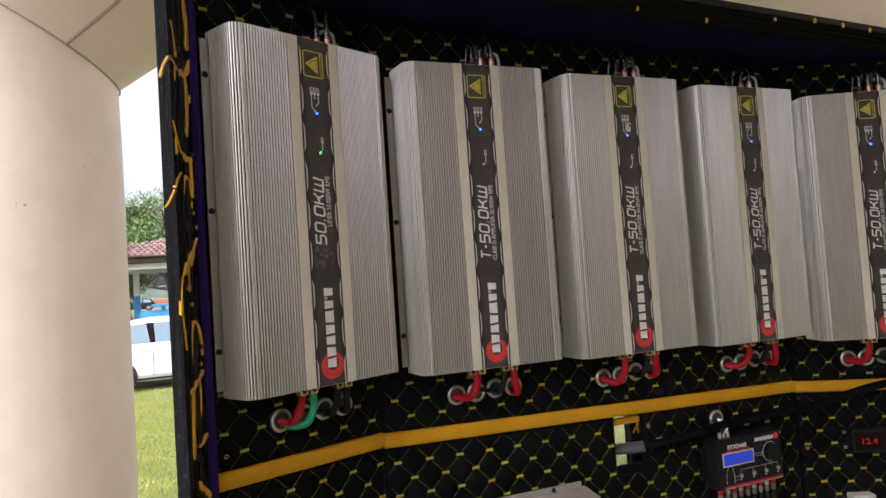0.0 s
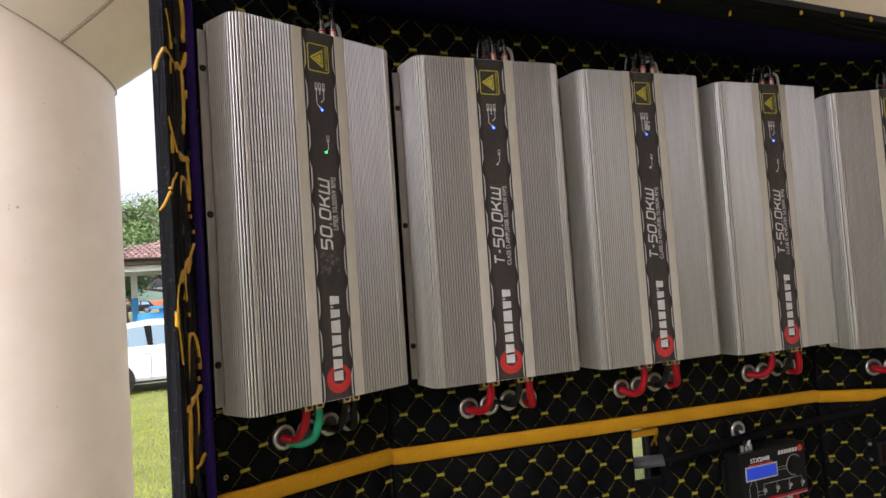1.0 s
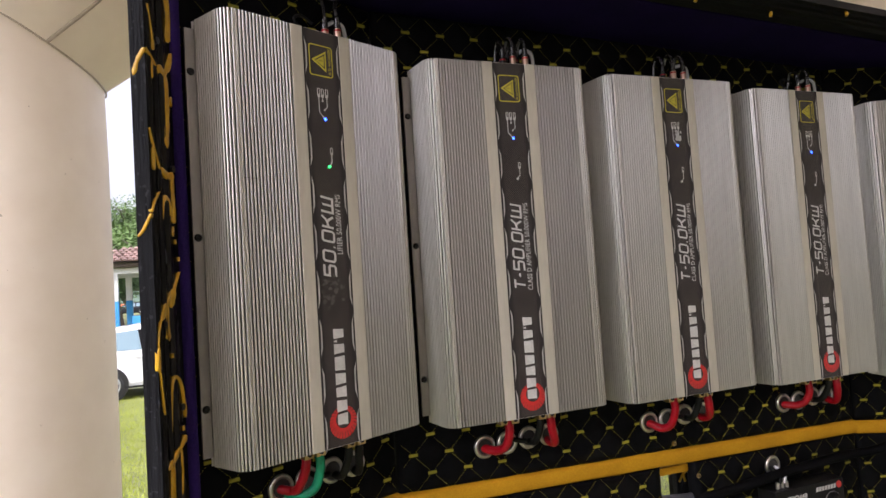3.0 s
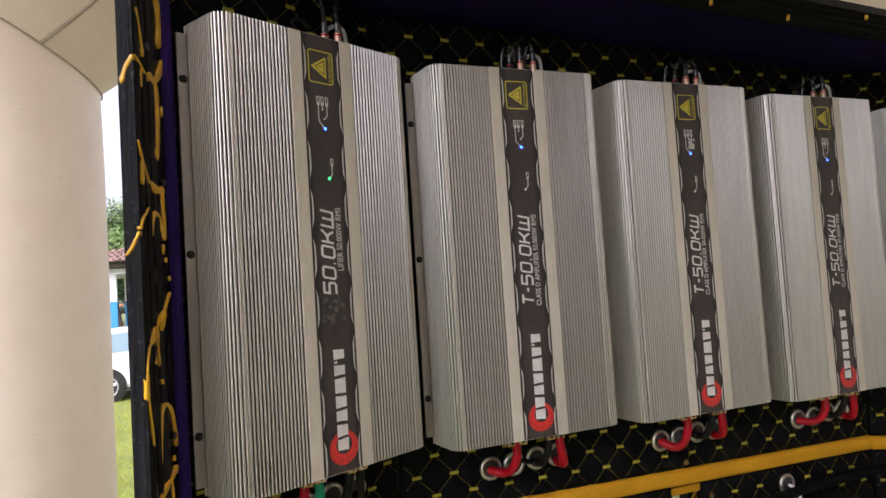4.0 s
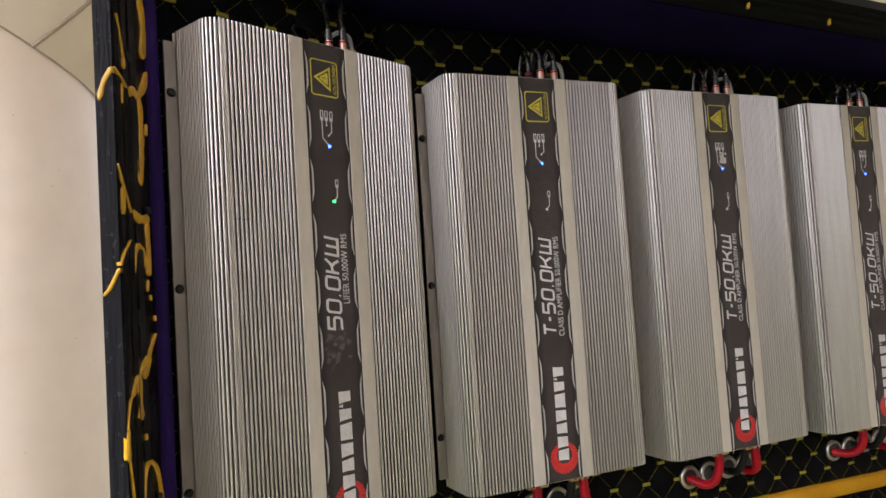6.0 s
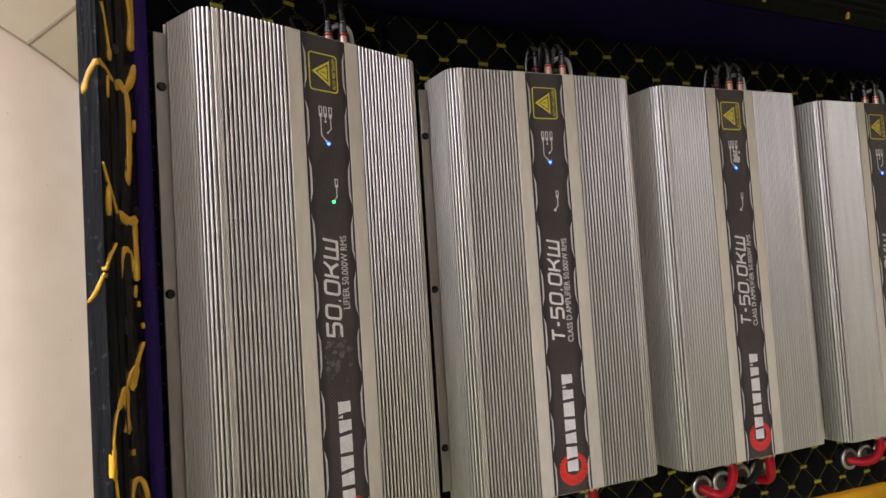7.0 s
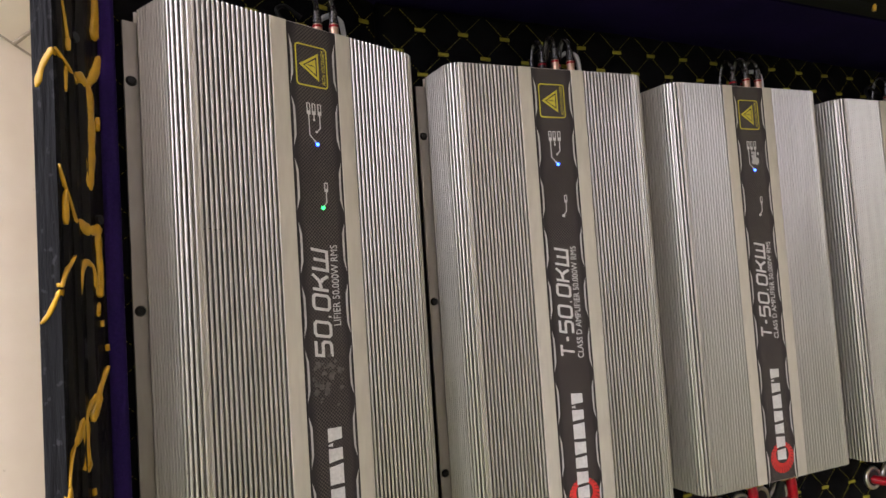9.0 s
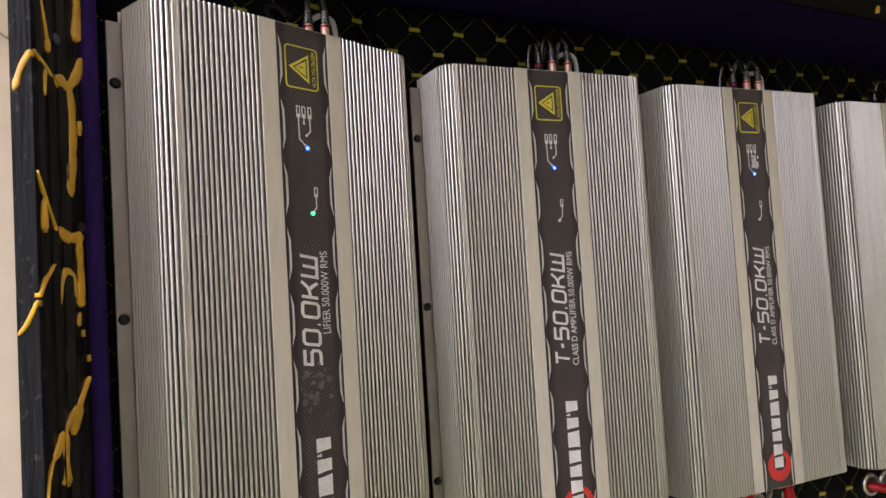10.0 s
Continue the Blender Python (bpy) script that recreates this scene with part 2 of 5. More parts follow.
def smooth_path(points, steps=8):
    """Catmull-Rom through the given points."""
    ps = [Vector(p) for p in points]
    ps = [2 * ps[0] - ps[1]] + ps + [2 * ps[-1] - ps[-2]]
    out = []
    for i in range(1, len(ps) - 2):
        a, b, c, d = ps[i - 1:i + 3]
        for s in range(steps):
            t = s / steps
            out.append(0.5 * (2 * b + (c - a) * t + (2 * a - 5 * b + 4 * c - d) * t * t + (3 * b - a - 3 * c + d) * t ** 3))
    out.append(ps[-2])
    return out


def tube(points, radius, sides=10, steps=8, bm=None, flat=1.0):
    """A round cable along a smooth path, ends closed."""
    bm = bm or bmesh.new()
    path = smooth_path(points, steps)
    rings = []
    normal = None
    for i, p in enumerate(path):
        d = (path[min(i + 1, len(path) - 1)] - path[max(i - 1, 0)]).normalized()
        if normal is None:
            normal = d.orthogonal().normalized()
        normal = (normal - d * normal.dot(d)).normalized()
        side = d.cross(normal)
        rings.append([bm.verts.new(p + radius * (math.cos(k * math.tau / sides) * normal + flat * math.sin(k * math.tau / sides) * side)) for k in range(sides)])
    for r0, r1 in zip(rings, rings[1:]):
        for k in range(sides):
            bm.faces.new((r0[k], r0[(k + 1) % sides], r1[(k + 1) % sides], r1[k]))
    bm.faces.new(rings[0][::-1])
    bm.faces.new(rings[-1])
    return bm


def torus(major, minor, m, bm=None, seg=28, sides=10):
    bm = bm or bmesh.new()
    rings = []
    for i in range(seg):
        a = i * math.tau / seg
        rings.append([bm.verts.new(m @ Vector(((major + minor * math.cos(k * math.tau / sides)) * math.cos(a), (major + minor * math.cos(k * math.tau / sides)) * math.sin(a), minor * math.sin(k * math.tau / sides)))) for k in range(sides)])
    for i in range(seg):
        r0, r1 = rings[i], rings[(i + 1) % seg]
        for k in range(sides):
            bm.faces.new((r0[k], r0[(k + 1) % sides], r1[(k + 1) % sides], r1[k]))
    return bm


def plate(outline, y, thick=0.0004, bm=None):
    """A thin printed shape in the xz plane, facing -y."""
    return extrude_profile(outline, y - thick, y, bm, "y")


def bar(x0, z0, x1, z1, w, y, bm=None, thick=0.0003):
    d = Vector((x1 - x0, z1 - z0)).normalized()
    n = Vector((-d.y, d.x)) * w / 2
    return plate([(x0 + n.x, z0 + n.y), (x0 - n.x, z0 - n.y), (x1 - n.x, z1 - n.y), (x1 + n.x, z1 + n.y)], y, thick, bm)


def rounded(x0, x1, z0, z1, r, n=4):
    out = []
    for cx, cz, a0 in ((x1 - r, z1 - r, 0), (x0 + r, z1 - r, 90), (x0 + r, z0 + r, 180), (x1 - r, z0 + r, 270)):
        out += [(cx + r * math.cos(radians(a0 + 90 * k / n)), cz + r * math.sin(radians(a0 + 90 * k / n))) for k in range(n + 1)]
    return out


def frame_shape(outer, inner, y, bm=None, thick=0.0003):
    """A thin ring between two outlines with the same number of points, facing -y."""
    bm = bm or bmesh.new()
    o = [bm.verts.new((p[0], y - thick, p[1])) for p in outer]
    i = [bm.verts.new((p[0], y - thick, p[1])) for p in inner]
    ob = [bm.verts.new((p[0], y, p[1])) for p in outer]
    n = len(o)
    for k in range(n):
        j = (k + 1) % n
        bm.faces.new((o[k], o[j], i[j], i[k]))
        bm.faces.new((o[k], ob[k], ob[j], o[j]))
    bmesh.ops.recalc_face_normals(bm, faces=bm.faces[:])
    return bm


def lettering(text, size, m, material, parent, name="lettering", shear=0.0, thick=0.0003, spacing=1.0, bold=0.0, width=None):
    cu = bpy.data.curves.new(name, "FONT")
    cu.body, cu.size, cu.shear, cu.extrude, cu.space_character, cu.offset = text, size, shear, thick, spacing, bold
    cu.resolution_u = 3
    tmp = bpy.data.objects.new(name, cu)
    scene.collection.objects.link(tmp)
    bpy.context.view_layer.update()
    me = bpy.data.meshes.new_from_object(tmp.evaluated_get(bpy.context.evaluated_depsgraph_get()))
    bpy.data.objects.remove(tmp)
    if width:
        xs = [v.co.x for v in me.vertices]
        k = width / (max(xs) - min(xs))
        for v in me.vertices:
            v.co.x = (v.co.x - min(xs)) * k
    me.transform(m)
    me.materials.clear()
    me.materials.append(material)
    ob = new(name, me)
    ob.parent = parent
    return ob


STROKES = {
    "5": (0.86, [[(0.86, 1), (0.0, 1), (0.0, 0.56), (0.72, 0.56), (0.86, 0.44), (0.86, 0.12), (0.72, 0), (0, 0)]]),
    "0": (0.86, [[(0.14, 0), (0.72, 0), (0.86, 0.12), (0.86, 0.88), (0.72, 1), (0.14, 1), (0, 0.88), (0, 0.12)]]),
    ".": (0.10, [[(0, 0.0), (0.10, 0.0)]]),
    "K": (0.92, [[(0, 0), (0, 1)], [(0.10, 0.47), (0.42, 0.53), (0.62, 0.64), (0.90, 1)], [(0.50, 0.46), (0.66, 0.36), (0.92, 0)]]),
    "W": (1.20, [[(0, 1), (0, 0), (1.20, 0), (1.20, 1)], [(0.60, 0.09), (0.60, 0.86)]]),
    "T": (0.86, [[(0, 1), (0.86, 1)], [(0.43, 0.91), (0.43, 0)]]),
    "-": (0.34, [[(0, 0.48), (0.34, 0.48)]]),
}


def stroke_name(text, x, y, z, height, width, material, parent, weight=0.185, shear=0.22):
    """A model name in squared slanted letters, one part a letter, reading from below upwards."""
    gap = 0.36
    total = sum(STROKES[c][0] for c in text) + gap * (len(text) - 1)
    k = width / total
    pen = 0.0
    for c in text:
        wide, lines = STROKES[c]
        bm = bmesh.new()
        for line in lines:
            closed = c == "0"
            pts = [Vector(p) for p in line]
            n = len(pts)
            sides = ([], [])
            for i, p in enumerate(pts):
                a = pts[(i - 1) % n] if closed or i else None
                b = pts[(i + 1) % n] if closed or i < n - 1 else None
                d0 = (p - a).normalized() if a is not None else (b - p).normalized()
                d1 = (b - p).normalized() if b is not None else d0
                n0, n1 = Vector((-d0.y, d0.x)), Vector((-d1.y, d1.x))
                m = (n0 + n1).normalized()
                m = m * (weight / 2 / max(0.5, m.dot(n0)))
                for q, out in ((p + m, sides[0]), (p - m, sides[1])):
                    tx, ty = pen + q.x + shear * q.y, q.y
                    out.append((x - ty * height, z + tx * k))
            if closed:
                frame_shape(sides[1], sides[0], y, bm, 0.0003)
            else:
                plate(sides[0] + sides[1][::-1], y, 0.0003, bm)
        bmesh.ops.recalc_face_normals(bm, faces=bm.faces[:])
        part("letter", bm, material, parent)
        pen += wide + gap


def reading_up(x, y, z):
    """Text on a face turned to -y that reads from below upwards; x is its base line."""
    return Matrix.Translation((x, y, z)) @ Matrix(((0, -1, 0, 0), (0, 0, -1, 0), (1, 0, 0, 0), (0, 0, 0, 1)))


def reading_on(x, y, z):
    return Matrix.Translation((x, y, z)) @ Matrix(((1, 0, 0, 0), (0, 0, -1, 0), (0, 1, 0, 0), (0, 0, 0, 1)))

# ---------------------------------------------------------------- plan of the cabinet
YAW = 23.7
FACE = -0.085                       # face of the amplifiers on the middle wall
WALL = -0.012                       # seams of the padded middle wall
CORNER_L, CORNER_R = -0.20, 0.795   # where the side walls turn forward
FALL = -0.024                       # the cabinet leans a little along x
M_MID = pose(0, WALL, 0)
M_LEFT = pose(CORNER_L, WALL + 0.004, 0, 0, 0, YAW)
M_RIGHT = pose(CORNER_R, WALL, 0, 0, 0, -YAW)
CELL_W, CELL_H = 0.0605, 0.0585
GROUND = -0.42                      # lawn level below the cabinet
DEPTH = 0.066                       # amplifier depth

# ---------------------------------------------------------------- ground
def build_ground():
    bm = bmesh.new()
    rings = [0.0, 1, 2, 4, 7, 11, 16, 24, 40, 80, 200, 600, 2500]
    seg = 48
    last = None
    for r in rings:
        if r == 0:
            ring = [bm.verts.new((0, 0, 0))]
        else:
            ring = [bm.verts.new((r * math.cos(k * math.tau / seg), r * math.sin(k * math.tau / seg), 0.03 * noise.noise((r * math.cos(k * math.tau / seg) * 0.4, r * math.sin(k * math.tau / seg) * 0.4, 0)) if 3 < r < 100 else 0)) for k in range(seg)]
        if last is not None:
            for k in range(seg):
                if len(last) == 1:
                    bm.faces.new((last[0], ring[k], ring[(k + 1) % seg]))
                else:
                    bm.faces.new((last[k], ring[k], ring[(k + 1) % seg], last[(k + 1) % seg]))
        last = ring
    bmesh.ops.recalc_face_normals(bm, faces=bm.faces[:])
    ob = link_mesh("ground", bm, GRASS_GROUND)
    ob.location.z = GROUND
    tagged(ob, "mown green lawn with yellowish patches", "ground", kind="structure")


build_ground()

# ---------------------------------------------------------------- inflatable tent
LEG = (-1.235, 1.95)
LEG_R, BEAM_R = 0.42, 0.432
BEAM_RISE, SEAM_RISE = 38.0, 32.0
KNEE_Z = 2.497


def tent_tube(p0, d0, p1, d1, radius, seg=48, rings=10, bulge=0.0):
    """A tube from p0 to p1 whose ends are cut by planes with the normals d0 and d1."""
    bm = bmesh.new()
    p0, p1, d0, d1 = Vector(p0), Vector(p1), Vector(d0), Vector(d1)
    ax = (p1 - p0).normalized()
    u = Vector((0, 1, 0)) if abs(ax.y) < 0.9 else Vector((1, 0, 0))
    u = (u - ax * u.dot(ax)).normalized()
    w = ax.cross(u)
    cols = []
    for k in range(seg):
        a = k * math.tau / seg
        o = radius * (math.cos(a) * u + math.sin(a) * w)
        s = d0.dot(-o) / d0.dot(ax)
        e = d1.dot(p1 - p0 - o) / d1.dot(ax)
        col = []
        for i in range(rings + 1):
            f = i / rings
            b = 1 - bulge * (2 * f - 1) ** 8
            col.append(bm.verts.new(p0 + o * b + ax * (s + (e - s) * f)))
        cols.append(col)
    for k in range(seg):
        c0, c1 = cols[k], cols[(k + 1) % seg]
        for i in range(rings):
            bm.faces.new((c0[i], c1[i], c1[i + 1], c0[i + 1]))
    bmesh.ops.recalc_face_normals(bm, faces=bm.faces[:])
    return bm


def ring_on_tube(p, ax, normal, radius, r=0.004):
    """The seam where a plane cuts a tube."""
    p, ax, normal = Vector(p), Vector(ax).normalized(), Vector(normal)
    u = Vector((0, 1, 0))
    u = (u - ax * u.dot(ax)).normalized()
    w = ax.cross(u)
    pts = []
    for k in range(0, 49):
        a = k * math.tau / 48
        o = radius * (math.cos(a) * u + math.sin(a) * w)
        pts.append(p + o + ax * (normal.dot(-o) / normal.dot(ax)))
    return tube(pts, r, 6, 2)


def build_tent():
    b = radians(BEAM_RISE)
    up = Vector((0, 0, 1))
    along = Vector((math.cos(b), 0, math.sin(b)))
    j = radians(SEAM_RISE)
    knee_n = (up + Vector((math.cos(j), 0, math.sin(j)))).normalized()
    mid_z = KNEE_Z + LEG_R * math.cos(j) / (1 + math.sin(j))
    half = 2.75
    tent = thing("inflatable_tent", pose(LEG[0], LEG[1], 0), "cream inflatable fabric tent with round air-filled legs and beams", "tent")
    knee = Vector((0, 0, mid_z))
    ridge = knee + along * (half / math.cos(b))
    down = Vector((math.cos(b), 0, -math.sin(b)))
    knee2 = Vector((2 * half, 0, mid_z))
    side = Vector((1, 0, 0))
    leg = part("leg", tent_tube((0, 0, GROUND), up, knee, knee_n, LEG_R, bulge=0.015), PVC_TENT, tent, smooth=True)
    beam = part("roof_beam", tent_tube(knee, knee_n, ridge, side, BEAM_R, rings=16, bulge=0.012), PVC_TENT, tent, smooth=True)
    part("roof_beam", tent_tube(ridge, side, knee2, (down - up).normalized(), LEG_R, rings=16, bulge=0.012), PVC_TENT, tent, smooth=True)
    part("leg", tent_tube(knee2, (down - up).normalized(), (2 * half, 0, GROUND), up, LEG_R, bulge=0.015), PVC_TENT, tent, smooth=True)
    part("seam", ring_on_tube(knee, up, knee_n, LEG_R), SEAM, leg, "grey-brown welded seam")
    w = along.cross(Vector((0, 1, 0)))
    pts = []
    for s, a in ((None, -138), (0.33, -141), (0.47, -144), (0.9, -152), (1.6, -164)):
        o = BEAM_R * (math.cos(radians(a)) * Vector((0, 1, 0)) + math.sin(radians(a)) * w)
        s = knee_n.dot(-o) / knee_n.dot(along) if s is None else s
        pts.append(knee + along * s + o * (1 + 0.001 / BEAM_R))
    part("seam", tube(pts, 0.007, 8, 6), SEAM, beam, "grey-brown welded seam")
    # Two sheets out of view, added to block and filter light on the amplifiers
    part("side_sheet", box(2 * half - 0.01, 2 * half, -7.5, 0.3, GROUND, mid_z + 0.2), PVC_SIDE, tent, "unseen cream side sheet added to shape the light in the tent")
    part("back_sheet", box(-2.6, 2 * half, -8.0, -7.99, GROUND, mid_z + 1.9), PVC_BACK, tent, "unseen cream end sheet added to block light from behind")
    # roof sheet stretched between the front and back arches, with its own thickness
    bm = bmesh.new()
    top = LEG_R * 0.72
    for p, q in ((knee, ridge), (ridge, knee2)):
        n = (q - p).cross(Vector((0, 1, 0))).normalized()
        if n.z < 0:
            n = -n
        grid = []
        for i in range(13):
            row = []
            for j in range(13):
                f, g = i / 12, j / 12
                sag = 0.10 * math.sin(math.pi * g) * math.sin(math.pi * f)
                row.append(bm.verts.new(p.lerp(q, f) + n * (top - sag) + Vector((0, 0.55 - g * 8.4, 0))))
            grid.append(row)
        for i in range(12):
            for j in range(12):
                bm.faces.new((grid[i][j], grid[i + 1][j], grid[i + 1][j + 1], grid[i][j + 1]))
    bmesh.ops.solidify(bm, geom=bm.faces[:], thickness=0.01)
    roof = part("roof_sheet", bm, PVC_ROOF, tent, "cream roof sheet that lets daylight through", smooth=True)
    for pts in (((5.167, -0.003, 3.345), (5.248, 0.007, 3.283), (5.354, 0.028, 3.2)), ((4.986, 0.335, 3.487), (5.044, 0.359, 3.442))):
        part("seam", tube([Vector(p) for p in pts], 0.006, 6, 4), SEAM, roof, "grey-brown welded seam")


build_tent()

# ---------------------------------------------------------------- padded walls
def fall(m, lx):
    return FALL * (m @ Vector((lx, 0, 0))).x


def puff(x, z):
    """Height of the quilting at x, z measured from a crossing of seams: 0 on the seams, 1 in the middle of a diamond."""
    a, b = x / CELL_W + z / CELL_H, x / CELL_W - z / CELL_H
    return (abs(math.sin(math.pi * a)) * abs(math.sin(math.pi * b))) ** 0.42


def quilt_panel(name, m, x0, x1, z0, z1, px, pz, label, hidden=(), hole=None, step=0.0052, thick=0.016, pad=0.0045):
    """A padded panel: diamonds stitched in yellow, a short yellow tab on every crossing. hidden: boxes that no tab is seen in."""
    hx, hz = CELL_W / 12, CELL_H / 12
    def lines(lo, hi, phase, h):
        k0, k1 = math.ceil((lo - phase) / h + 0.2), math.floor((hi - phase) / h - 0.2)
        return [lo] + [phase + k * h for k in range(k0, k1 + 1)] + [hi]
    xs, zs = lines(x0, x1, px, hx), lines(z0, z1, pz, hz)
    nx, nz = len(xs) - 1, len(zs) - 1
    edge = 0.012
    verts, faces = [], []
    def height(x, z):
        d = min(x - x0, x1 - x, z - z0, z1 - z)
        if hole:
            d = min(d, max(hole[0] - x, x - hole[1], hole[2] - z, z - hole[3]))
        k = min(1.0, max(0.0, d / edge))
        return pad * puff(x - px, z - pz) * (0.3 + 0.7 * k) - 0.006 * (1 - math.sqrt(max(0, 1 - (1 - k) ** 2)))
    for z in zs:
        for x in xs:
            verts.append((x, -height(x, z), z + fall(m, x)))
    w = nx + 1
    gone = set()
    for j in range(nz):
        for i in range(nx):
            cx, cz = (xs[i] + xs[i + 1]) / 2, (zs[j] + zs[j + 1]) / 2
            if hole and hole[0] < cx < hole[1] and hole[2] < cz < hole[3]:
                continue
            q = (j * w + i, j * w + i + 1, (j + 1) * w + i + 1, (j + 1) * w + i)
            if height(xs[i], zs[j]) + height(xs[i + 1], zs[j + 1]) < height(xs[i + 1], zs[j]) + height(xs[i], zs[j + 1]):
                faces += [(q[0], q[1], q[2]), (q[0], q[2], q[3])]
            else:
                faces += [(q[0], q[1], q[3]), (q[1], q[2], q[3])]
    me = bpy.data.meshes.new(name)
    me.from_pydata(verts, [], faces)
    bm = bmesh.new()
    bm.from_mesh(me)
    bpy.data.meshes.remove(me)
    border = [e for e in bm.edges if e.is_boundary]
    r = bmesh.ops.extrude_edge_only(bm, edges=border)
    for v in [g for g in r["geom"] if isinstance(g, bmesh.types.BMVert)]:
        v.co.y = thick
    loose = [v for v in bm.verts if not v.link_faces]
    bmesh.ops.delete(bm, geom=loose, context="VERTS")
    bmesh.ops.recalc_face_normals(bm, faces=bm.faces[:])
    panel = link_mesh(name, bm, LEATHERETTE, smooth=True)
    panel.matrix_basis = m
    tagged(panel, label, "wall panel", kind="structure")
    # crossings and dashes
    def free(x, z, grow=0.0):
        if not (x0 + 0.006 < x < x1 - 0.006 and z0 + 0.003 < z < z1 - 0.003):
            return False
        if hole and hole[0] - 0.008 < x < hole[1] + 0.008 and hole[2] - 0.004 < z < hole[3] + 0.004:
            return False
        return not any(h[0] < x < h[1] and h[2] < z < h[3] for h in hidden)
    tab_bm = box(-0.0072, 0.0072, -0.0022, 0.001, -0.0023, 0.0023, 0.0008)
    tab_me = bpy.data.meshes.new("stitch_tab")
    tab_bm.to_mesh(tab_me)
    tab_bm.free()
    tab_me.materials.append(YELLOW_THREAD)
    rng = random.Random(name)
    n = int((x1 - x0) / CELL_W) + 3
    k = int((z1 - z0) / CELL_H) + 3
    i0, j0 = math.floor((x0 - px) / (CELL_W / 2)) - 1, math.floor((z0 - pz) / (CELL_H / 2)) - 1
    dv, df = [], []
    for i in range(i0, i0 + 2 * n + 2):
        for j in range(j0, j0 + 2 * k + 2):
            if (i + j) % 2:
                continue
            x, z = px + i * CELL_W / 2, pz + j * CELL_H / 2
            if free(x, z):
                t = new("stitch_tab", tab_me)
                t.parent = panel
                t.matrix_basis = pose(x + rng.uniform(-0.0006, 0.0006), -0.0008, z + fall(m, x) + rng.uniform(-0.0005, 0.0005), 0, rng.uniform(-3, 3), 0)
            for sx in (-1, 1):
                ex, ez = x + sx * CELL_W / 2, z + CELL_H / 2
                for s in range(7):
                    f0, f1 = 0.14 + s * 0.106, 0.14 + s * 0.106 + 0.062
                    mx, mz = x + (ex - x) * (f0 + f1) / 2, z + (ez - z) * (f0 + f1) / 2
                    if not free(mx, mz):
                        continue
                    d = Vector((ex - x, ez - z)).normalized()
                    nn = Vector((-d.y, d.x)) * 0.00030
                    b = len(dv)
                    for f, q in ((f0, 1), (f0, -1), (f1, -1), (f1, 1)):
                        xx, zz = x + (ex - x) * f + nn.x * q, z + (ez - z) * f + nn.y * q
                        dv.append((xx, -0.0013, zz + fall(m, xx)))
                    fm = (f0 + f1) / 2
                    dv.append((x + (ex - x) * fm, -0.0021, z + (ez - z) * fm + fall(m, mx)))
                    df += [(b, b + 1, b + 4), (b + 1, b + 2, b + 4), (b + 2, b + 3, b + 4), (b + 3, b, b + 4)]
    sme = bpy.data.meshes.new("stitching")
    sme.from_pydata(dv, [], df)
    sme.materials.append(YELLOW_THREAD)
    so = new("stitching", sme)
    so.parent = panel
    tagged(so, "thin yellow dashed thread", kind="stuff")
    return panel


LEFT_END, RIGHT_END = -0.318, 0.46
UP_TOP, UP_BOT, LOW_TOP, LOW_BOT = 2.055, 1.2935, 1.268, 0.80
HOLE = (0.291, 0.363, 1.152, 1.268)
behind_mid = [(cx - 0.13, cx + 0.13, 1.43, 1.93) for cx in (0.0, 0.3246, 0.65)]
quilt_panel("wall_panel_middle_upper", M_MID, CORNER_L, CORNER_R, UP_BOT, UP_TOP, 0.006, 1.3508, "black quilted leatherette wall panel with yellow diamond stitching", behind_mid)
quilt_panel("wall_panel_middle_lower", M_MID, CORNER_L, CORNER_R, LOW_BOT, LOW_TOP, 0.005, 1.2395, "black quilted leatherette wall panel with a square cable opening", [(-1, 2, 0.5, 1.02)], HOLE)
quilt_panel("wall_panel_left_upper", M_LEFT, LEFT_END, 0, UP_BOT + 0.002, UP_TOP, 0.0071, 1.3515, "black quilted leatherette wall panel behind a single amplifier", [(-0.27, -0.03, 1.44, 1.93)])
quilt_panel("wall_panel_left_lower", M_LEFT, LEFT_END, 0, LOW_BOT, LOW_TOP + 0.002, -0.0099, 1.243, "black quilted leatherette lower wall panel beside the frame", [(-1, 2, 0.5, 1.02)])
quilt_panel("wall_panel_right_upper", M_RIGHT, 0, RIGHT_END, UP_BOT - 0.002, UP_TOP, 0.0215, 1.335, "black quilted leatherette wall panel turned towards the front", [(0.05, 0.30, 1.43, 1.93)])
quilt_panel("wall_panel_right_lower", M_RIGHT, 0, RIGHT_END, LOW_BOT, LOW_TOP - 0.002, 0.0185, 1.205, "black quilted leatherette lower wall panel holding a voltage meter", [(-1, 2, 0.5, 1.02)])


def back_boards():
    """Plywood behind the padding, with the cable opening cut through the middle one."""
    def board(name, m, spans):
        bm = bmesh.new()
        for x0, x1, z0, z1 in spans:
            add_box(bm, x0, x1, 0.0162, 0.030, z0, z1)
        ob = link_mesh(name, bm, BLACK_PAINT)
        ob.matrix_basis = m
        tagged(ob, "black painted plywood backing board", "wall", kind="structure")
    board("wall_back_middle", M_MID, [(CORNER_L, CORNER_R, LOW_BOT, 1.15), (CORNER_L, HOLE[0], 1.15, 2.08), (0.43, CORNER_R, 1.15, 2.08), (HOLE[0], 0.43, 1.26, 2.08)])
    board("wall_back_left", M_LEFT, [(LEFT_END, -0.001, LOW_BOT, 2.08)])
    board("wall_back_right", M_RIGHT, [(0.001, RIGHT_END, LOW_BOT, 2.08)])


back_boards()


